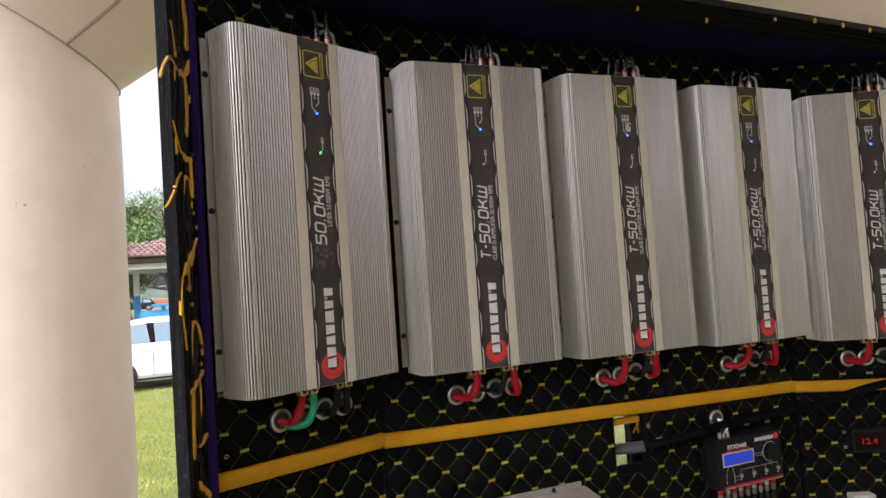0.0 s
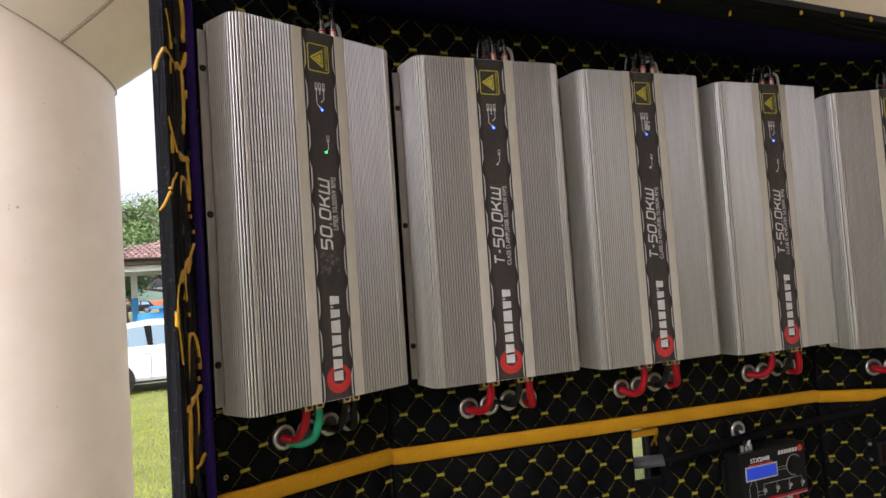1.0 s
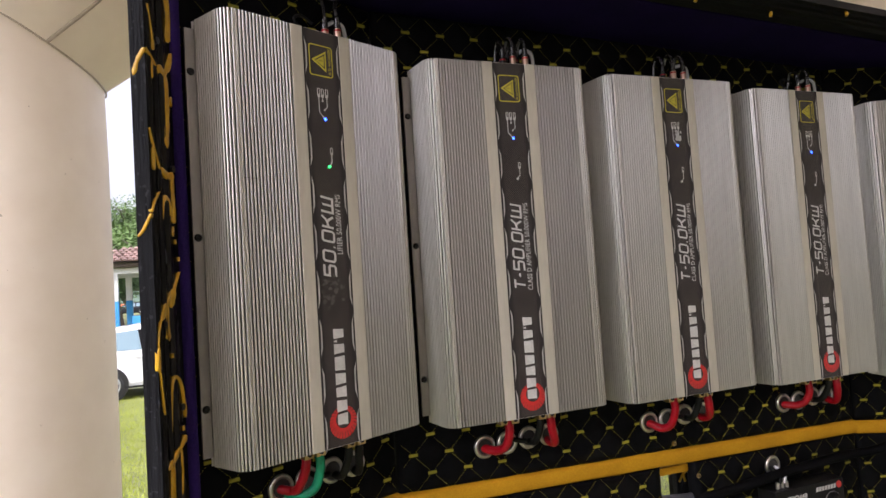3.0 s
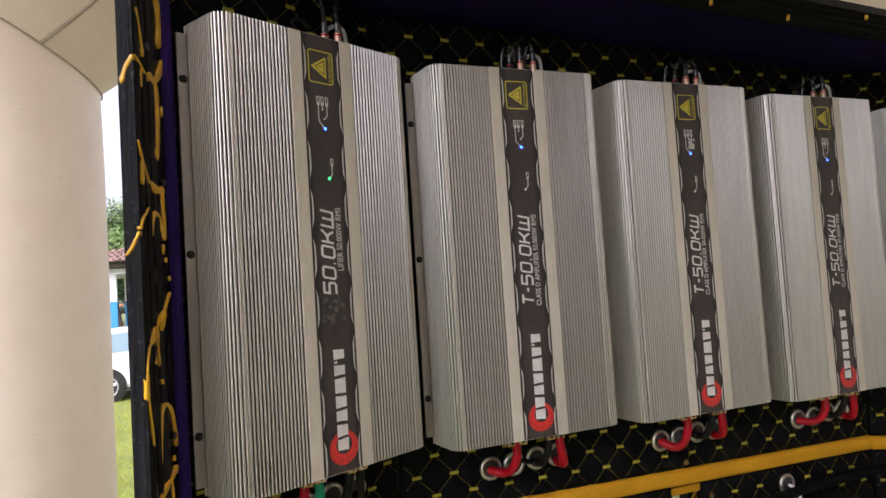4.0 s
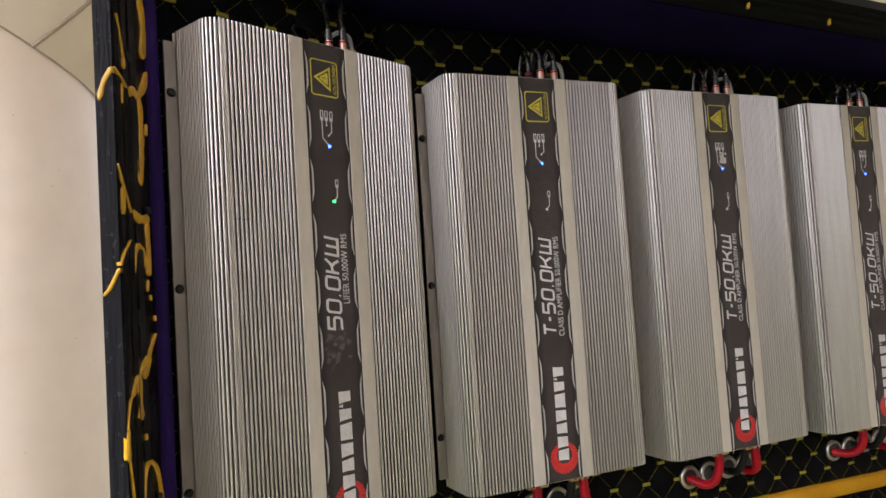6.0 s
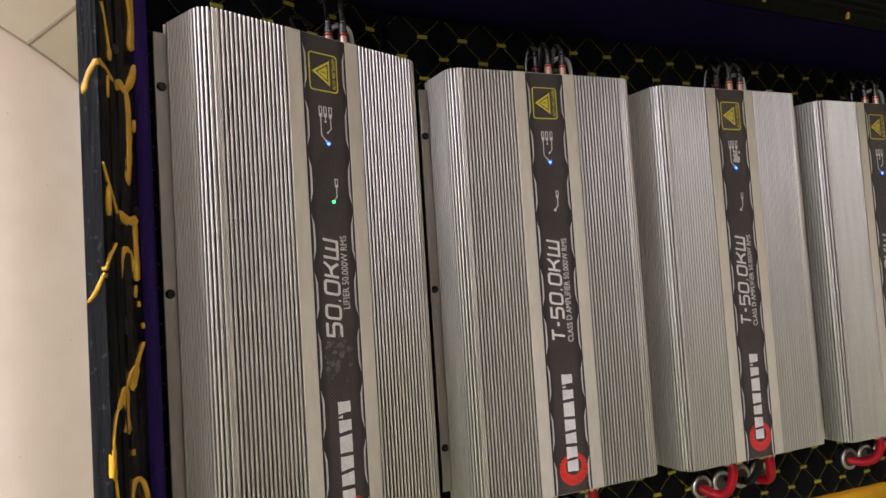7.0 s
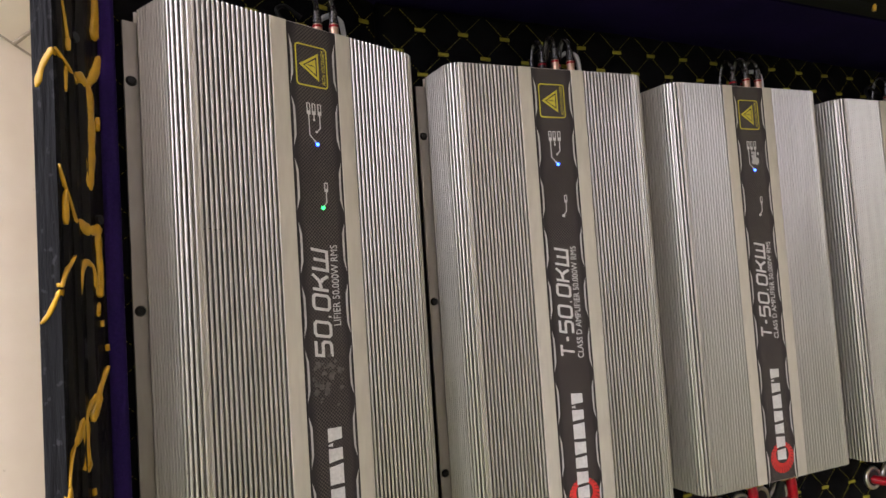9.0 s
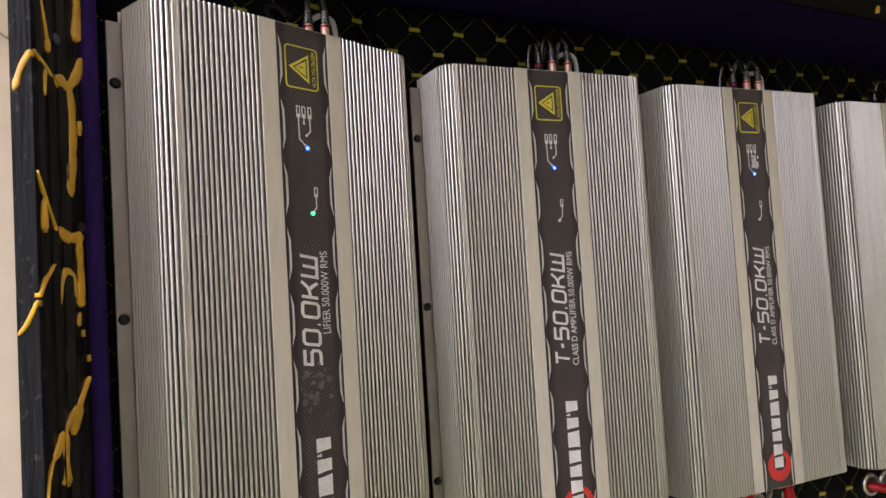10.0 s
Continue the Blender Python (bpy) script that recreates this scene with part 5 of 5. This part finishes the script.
def build_car(m, paint, label, detail=True):
    """A five-door hatchback, 4.1 m long, nose towards +x; origin on the ground in its middle."""
    car = thing("car", m, label, "car")
    # body below the windows
    lower = [(-2.02, 0.55, 0.86), (-1.95, 0.36, 0.95), (-1.6, 0.24, 0.98), (-0.9, 0.2, 0.97), (0.0, 0.2, 0.96), (0.8, 0.2, 0.94), (1.35, 0.24, 0.90), (1.8, 0.3, 0.80), (2.0, 0.4, 0.68)]
    secs = []
    for x, zb, zt in lower:
        w = 0.86 - 0.16 * max(0, abs(x) / 2.02) ** 4
        secs.append([(x, -w * 0.93, zb), (x, -w, zb + 0.14), (x, -w, zt - 0.16), (x, -w * 0.95, zt), (x, w * 0.95, zt), (x, w, zt - 0.16), (x, w, zb + 0.14), (x, w * 0.93, zb)])
    bm = sweep_sections(secs)
    bmesh.ops.bevel(bm, geom=[e for e in bm.edges if e.calc_face_angle(0) > 0.5], offset=0.03, segments=2, affect="EDGES")
    part("body", bm, paint, car, smooth=False)
    # cabin
    cab = [(-1.88, 0.95, 0.96), (-1.72, 0.95, 1.24), (-1.45, 0.95, 1.42), (-0.7, 0.95, 1.50), (0.0, 0.95, 1.49), (0.45, 0.95, 1.40), (1.12, 0.93, 0.98)]
    secs = []
    for x, zb, zt in cab:
        secs.append([(x, -0.81, zb), (x, -0.81 + 0.27 * (zt - zb) * 0.72, zt - 0.03), (x, -0.81 + 0.27 * (zt - zb) * 0.72 + 0.08, zt), (x, 0.81 - 0.27 * (zt - zb) * 0.72 - 0.08, zt), (x, 0.81 - 0.27 * (zt - zb) * 0.72, zt - 0.03), (x, 0.81, zb)])
    cabin = part("cabin", sweep_sections(secs), paint, car, smooth=False)
    # side windows
    for sy in (-1, 1):
        def side(x, z):
            return (x, sy * (0.815 - 0.195 * (z - 0.95)) + sy * 0.004, z)
        for pts in ([(-1.62, 1.0), (-1.48, 1.26), (-1.25, 1.36), (-0.72, 1.405), (-0.66, 1.0)], [(-0.54, 1.0), (-0.58, 1.41), (0.05, 1.405), (0.42, 1.30), (0.88, 1.0)]):
            bm = bmesh.new()
            a = [bm.verts.new(side(x, z)) for x, z in pts]
            b = [bm.verts.new((v.co.x, v.co.y - sy * 0.02, v.co.z)) for v in a]
            bm.faces.new(a)
            bm.faces.new(b[::-1])
            for k in range(len(a)):
                bm.faces.new((a[k], a[(k + 1) % len(a)], b[(k + 1) % len(a)], b[k]))
            bmesh.ops.recalc_face_normals(bm, faces=bm.faces[:])
            part("side_window", bm, SKY_GLASS, cabin, "side window with the pale sky reflection in its colour")
        if detail:
            part("window_pillar", sweep_sections([[side(-0.655, 1.0), side(-0.545, 1.0), side(-0.575, 1.41), side(-0.72, 1.41)], [(p[0], p[1] - sy * 0.02, p[2]) for p in (side(-0.655, 1.0), side(-0.545, 1.0), side(-0.575, 1.41), side(-0.72, 1.41))]]), BLACK_GLOSS, cabin, "black window pillar")
            part("door_handle", box(-0.80, -0.64, sy * 0.872 - 0.012, sy * 0.872 + 0.012, 0.845, 0.87, 0.006), paint, car)
            part("side_moulding", box(-1.15, 0.85, sy * 0.862 - 0.012, sy * 0.862 + 0.012, 0.235, 0.275, 0.008), BLACK_STEEL, car)
            part("door_gap", box(-0.602, -0.596, sy * 0.862 - 0.002, sy * 0.862 + 0.002, 0.32, 0.93), DARK_INK, car)
    for x in (-1.28, 1.27):
        for sy in (-1, 1):
            y = sy * 0.80
            part("wheel_arch", cylinder(0.365, 0.16, pose(x, sy * 0.79, 0.325, 90), 28), DARK_INK, car)
            w = part("wheel", cylinder(0.315, 0.19, pose(x, y, 0.315, 90), 32, bevel=0.03), RUBBER, car, "black tyre")
            bm = cylinder(0.215, 0.02, pose(x, y + sy * 0.088, 0.315, 90), 28)
            part("rim_recess", bm, DARK_INK, w)
            bm = torus(0.208, 0.016, pose(x, y + sy * 0.102, 0.315, 90), seg=32, sides=8)
            for k in range(5):
                a = k * math.tau / 5 + 0.3
                for o in (-0.12, 0.12):
                    d = Vector((math.cos(a + o), 0, math.sin(a + o)))
                    p0 = Vector((x, y + sy * 0.106, 0.315)) + 0.04 * Vector((math.cos(a), 0, math.sin(a)))
                    tube([p0, p0 + d * 0.09, Vector((x, y + sy * 0.104, 0.315)) + d * 0.205], 0.015, 6, 2, bm)
            cylinder(0.045, 0.02, pose(x, y + sy * 0.106, 0.315, 90), 16, bm=bm)
            part("rim", bm, RIM, w, "silver spoked alloy rim")
    part("tail_light", box(-1.985, -1.86, -0.80, -0.60, 0.72, 0.93, 0.03), RED_INK, car)
    part("headlight", box(1.78, 1.93, -0.72, -0.46, 0.60, 0.74, 0.04), RIM, car)
    return car


build_car(pose(-1.08, 14.36, GROUND, 0, 0, 1.0), CAR_WHITE, "white hatchback car with silver alloy wheels parked on the grass")
build_car(pose(-9.0, 86.0, GROUND + 0.12, 0, 0, 180), CAR_DARK, "dark parked car beyond the pavilion", False)
build_car(pose(-4.35, 19.6, GROUND, 0, 0, 12), CAR_BLUE, "blue parked car behind the white hatchback", False)


def build_pavilion():
    pav = thing("pavilion", pose(0, 0, GROUND), "open pavilion with a clay tile roof and blue and white posts", "pavilion")
    g = -GROUND
    x0, x1, y0, y1 = -6.9, 6.5, 30.3, 37.5
    ze, zr = 3.28 + g, 4.55 + g
    posts = [(-4.22, 30.95), (0.2, 30.95), (4.6, 30.95), (-4.22, 36.8), (0.2, 36.8), (4.6, 36.8), (-6.4, 30.95), (-6.4, 36.8)]
    for x, y in posts[:6]:
        post = part("post", box(x - 0.145, x + 0.145, y - 0.145, y + 0.145, 1.56 + g, 2.78 + g, 0.006), PLASTER_WHITE, pav, "white plastered post")
        part("post_base", box(x - 0.150, x + 0.150, y - 0.150, y + 0.150, 0.0, 1.556 + g, 0.006), PLASTER_BLUE, post, "blue painted lower half")
    part("beam", box(x0 + 0.5, x1 - 0.5, 30.80, 31.10, 2.78 + g, 3.05 + g, 0.01), PLASTER_WHITE, pav, "white plastered beam")
    part("beam", box(x0 + 0.5, x1 - 0.5, 36.65, 36.95, 2.78 + g, 3.05 + g, 0.01), PLASTER_WHITE, pav)
    part("eave_board", box(x0 + 0.1, x1 - 0.1, y0 + 0.1, y0 + 0.16, 3.08 + g, 3.24 + g, 0.005), TIMBER, pav, "dark timber eave board")
    # hipped roof deck
    bm = bmesh.new()
    rx0, rx1, yr = -0.2, 2.2, (y0 + y1) / 2
    c = [bm.verts.new(p) for p in ((x0, y0, ze), (x1, y0, ze), (x1, y1, ze), (x0, y1, ze), (rx0, yr, zr), (rx1, yr, zr))]
    for f in ((0, 1, 5, 4), (1, 2, 5), (2, 3, 4, 5), (3, 0, 4), (3, 2, 1, 0)):
        bm.faces.new([c[i] for i in f])
    bmesh.ops.recalc_face_normals(bm, faces=bm.faces[:])
    roof = part("roof", bm, TIMBER, pav, "hipped roof of clay tiles")
    # tiles of the slope that faces the cabinet: the stretch seen is laid tile by tile, the rest joined
    tile = bmesh.new()
    n = 6
    lo, hi = [], []
    for k in range(n + 1):
        a = math.pi * k / n
        lo.append(tile.verts.new((-0.125 * math.cos(a), 0.0, 0.075 * math.sin(a) + 0.03)))
        hi.append(tile.verts.new((-0.105 * math.cos(a), 0.46, 0.065 * math.sin(a))))
    for k in range(n):
        tile.faces.new((lo[k], lo[k + 1], hi[k + 1], hi[k]))
    tile.faces.new(lo)
    me = bpy.data.meshes.new("roof_tile")
    tile.to_mesh(me)
    tile.free()
    me.materials.append(TILE)
    slope = math.atan2(zr - ze, yr - y0)
    rng = random.Random(3)
    rest_v, rest_f = [], []
    rows = 11
    for r in range(rows):
        s = r * 0.36
        y, z = y0 - 0.08 + s * math.cos(slope), ze + 0.02 + s * math.sin(slope)
        left = x0 + (rx0 - x0) * (y - y0) / (yr - y0)
        right = x1 + (rx1 - x1) * (y - y0) / (yr - y0)
        x = left
        while x < right:
            m = pose(x + rng.uniform(-0.012, 0.012), y, z + rng.uniform(0, 0.012), math.degrees(slope) + rng.uniform(-1.5, 1.5), 0, rng.uniform(-2, 2))
            if -6.6 < x < -1.2:
                t = new("roof_tile", me)
                t.parent = roof
                t.matrix_basis = m
            else:
                b = len(rest_v)
                rest_v += [tuple(m @ v.co) for v in me.vertices]
                rest_f += [tuple(b + i for i in p.vertices) for p in me.polygons]
            x += 0.255
    rm = bpy.data.meshes.new("roof_tiles")
    rm.from_pydata(rest_v, [], rest_f)
    rm.materials.append(TILE)
    ro = new("roof_tiles", rm)
    ro.parent = roof
    tagged(ro, "weathered red clay tiles", kind="stuff")
    part("balustrade", box(-3.55, -1.0, 30.86, 31.04, 0.0, 0.86 + g, 0.01), PLASTER_BLUE, pav, "blue painted low wall")
    part("counter_top", box(-3.05, -0.9, 30.7, 31.3, 1.02 + g, 1.14 + g, 0.01), PLASTER_BLUE, pav, "blue counter slab")
    for x in (-2.55, -1.6):
        part("counter_leg", box(x - 0.09, x + 0.09, 30.9, 31.1, 0.86 + g, 1.02 + g), PLASTER_BLUE, pav)


build_pavilion()


def build_tree(x, y, height, spread, leaf, seed, label, low=0.35, count=2600):
    rng = random.Random(seed)
    tree = thing("tree", pose(x, y, GROUND), label, "tree", "trees beyond the lawn")
    bm = bmesh.new()
    trunk_r = height * 0.022
    tips = []
    def limb(p, d, length, r, level):
        pts = [p]
        for k in range(4):
            d = (d + Vector((rng.uniform(-0.25, 0.25), rng.uniform(-0.25, 0.25), rng.uniform(-0.05, 0.18)))).normalized()
            pts.append(pts[-1] + d * length / 4)
        path = smooth_path(pts, 2)
        rings = []
        for i, q in enumerate(path):
            f = i / (len(path) - 1)
            rr = r * (1 - 0.6 * f)
            u = d.orthogonal().normalized()
            v = d.cross(u)
            rings.append([bm.verts.new(q + rr * (math.cos(k * math.tau / 6) * u + math.sin(k * math.tau / 6) * v)) for k in range(6)])
        for a, b in zip(rings, rings[1:]):
            for k in range(6):
                bm.faces.new((a[k], a[(k + 1) % 6], b[(k + 1) % 6], b[k]))
        if level < 2:
            for k in range(6 if level == 0 else 4):
                f = rng.uniform(0.35 if level == 0 else 0.3, 1.0)
                q = path[int(f * (len(path) - 1))]
                a = rng.uniform(0, math.tau)
                limb(q, Vector((math.cos(a), math.sin(a), rng.uniform(0.15, 0.8))).normalized(), length * rng.uniform(0.5, 0.75), r * 0.5, level + 1)
        else:
            tips.extend(path[2:])
    limb(Vector((0, 0, -0.1)), Vector((0, 0, 1)), height * 0.62, trunk_r, 0)
    part("trunk", bm, BARK, tree, "brown trunk and branching limbs", smooth=True)
    cv, cf = [], []
    k = spread / max(1e-3, max(math.hypot(t.x, t.y) for t in tips))
    for i in range(count):
        t = rng.choice(tips)
        c = Vector((t.x * k, t.y * k, t.z)) + Vector((rng.gauss(0, 0.45), rng.gauss(0, 0.45), rng.gauss(0, 0.35)))
        if c.z < height * low:
            continue
        for q in range(3):
            p = c + Vector((rng.gauss(0, 0.16), rng.gauss(0, 0.16), rng.gauss(0, 0.12)))
            a = Vector((rng.gauss(0, 1), rng.gauss(0, 1), rng.gauss(0, 0.6))).normalized()
            b = a.orthogonal().normalized()
            s = rng.uniform(0.07, 0.15)
            n0 = len(cv)
            cv += [tuple(p - a * s), tuple(p + b * s * 0.45), tuple(p + a * s), tuple(p - b * s * 0.45)]
            cf.append((n0, n0 + 1, n0 + 2, n0 + 3))
    me = bpy.data.meshes.new("crown")
    me.from_pydata(cv, [], cf)
    me.materials.append(leaf)
    ob = new("crown", me)
    ob.parent = tree
    tagged(ob, "uneven crown of many small green leaves", kind="stuff")


build_tree(-5.6, 52.0, 11.5, 4.6, LEAF_PALE, 4, "tall broad tree with pale green leaves", 0.42, 4200)
build_tree(-9.6, 55.0, 7.8, 3.6, LEAF, 9, "dark green tree behind the pavilion", 0.30, 3000)
build_tree(-3.0, 47.0, 10.5, 4.0, LEAF_PALE, 12, "tall tree with sparse pale leaves", 0.45, 3600)
build_tree(-13.5, 60.0, 9.0, 4.5, LEAF, 15, "dense green tree at the edge of the lawn", 0.2, 4000)
build_tree(-5.2, 43.0, 6.3, 2.6, LEAF, 21, "low dark tree seen under the pavilion roof", 0.22, 3600)
build_tree(-8.0, 66.0, 9.0, 4.0, LEAF, 25, "round green tree beyond the lawn", 0.2, 3600)


def build_far():
    bank = link_mesh("backdrop_bank", box(-60, 60, 112, 114, GROUND - 0.2, 0.95, 0.2), EARTH)
    tagged(bank, "bare orange earth bank far across the lawn", "bank", kind="structure")
    bm = bmesh.new()
    lo, hi = [], []
    for k in range(81):
        x = -400 + k * 10
        lo.append(bm.verts.new((x, 300, GROUND - 1)))
        hi.append(bm.verts.new((x, 320, 5 + 6 * noise.noise((x * 0.012, 2.0, 0)) + 1.5 * noise.noise((x * 0.09, 5.0, 0)))))
    for k in range(80):
        bm.faces.new((lo[k], lo[k + 1], hi[k + 1], hi[k]))
    hill = link_mesh("backdrop_hill", bm, HILL)
    tagged(hill, "low wooded hill on the horizon", "hill", kind="structure")


build_far()


def build_grass():
    """Short blades over the two stretches of lawn that are seen past the cabinet."""
    rng = np.random.default_rng(11)
    n = 60000
    y = 2.6 + 11.6 * rng.random(n) ** 1.25
    x = -0.35 - 0.155 * (y + 1.1) + rng.normal(0, 1, n) * (0.35 + 0.05 * y) + 0.25
    keep = ~((y > 13.9) & (x > -3.3))
    x, y = x[keep], y[keep]
    # the lawn behind the cabinet, seen through the cable opening
    behind = 26000
    x = np.concatenate([x, 2.2 + 3.6 * rng.random(behind)])
    y = np.concatenate([y, 2.9 + 4.2 * rng.random(behind)])
    n = len(x)
    h = 0.018 + 0.035 * rng.random(n) ** 2
    a = rng.random(n) * math.tau
    w = 0.0035 + 0.003 * rng.random(n)
    lx, ly = rng.normal(0, 0.5, n) * h, rng.normal(0, 0.5, n) * h
    z = np.full(n, -0.012)
    v = np.empty((n, 3, 3))
    v[:, 0] = np.stack([x - w * np.cos(a), y - w * np.sin(a), z], 1)
    v[:, 1] = np.stack([x + w * np.cos(a), y + w * np.sin(a), z], 1)
    v[:, 2] = np.stack([x + lx, y + ly, h], 1)
    me = bpy.data.meshes.new("grass")
    me.from_pydata(v.reshape(-1, 3).tolist(), [], np.arange(3 * n).reshape(-1, 3).tolist())
    me.materials.append(GRASS_BLADE)
    ob = new("grass", me)
    ob.location.z = GROUND
    tagged(ob, "short green lawn grass", "grass", kind="stuff")


build_grass()
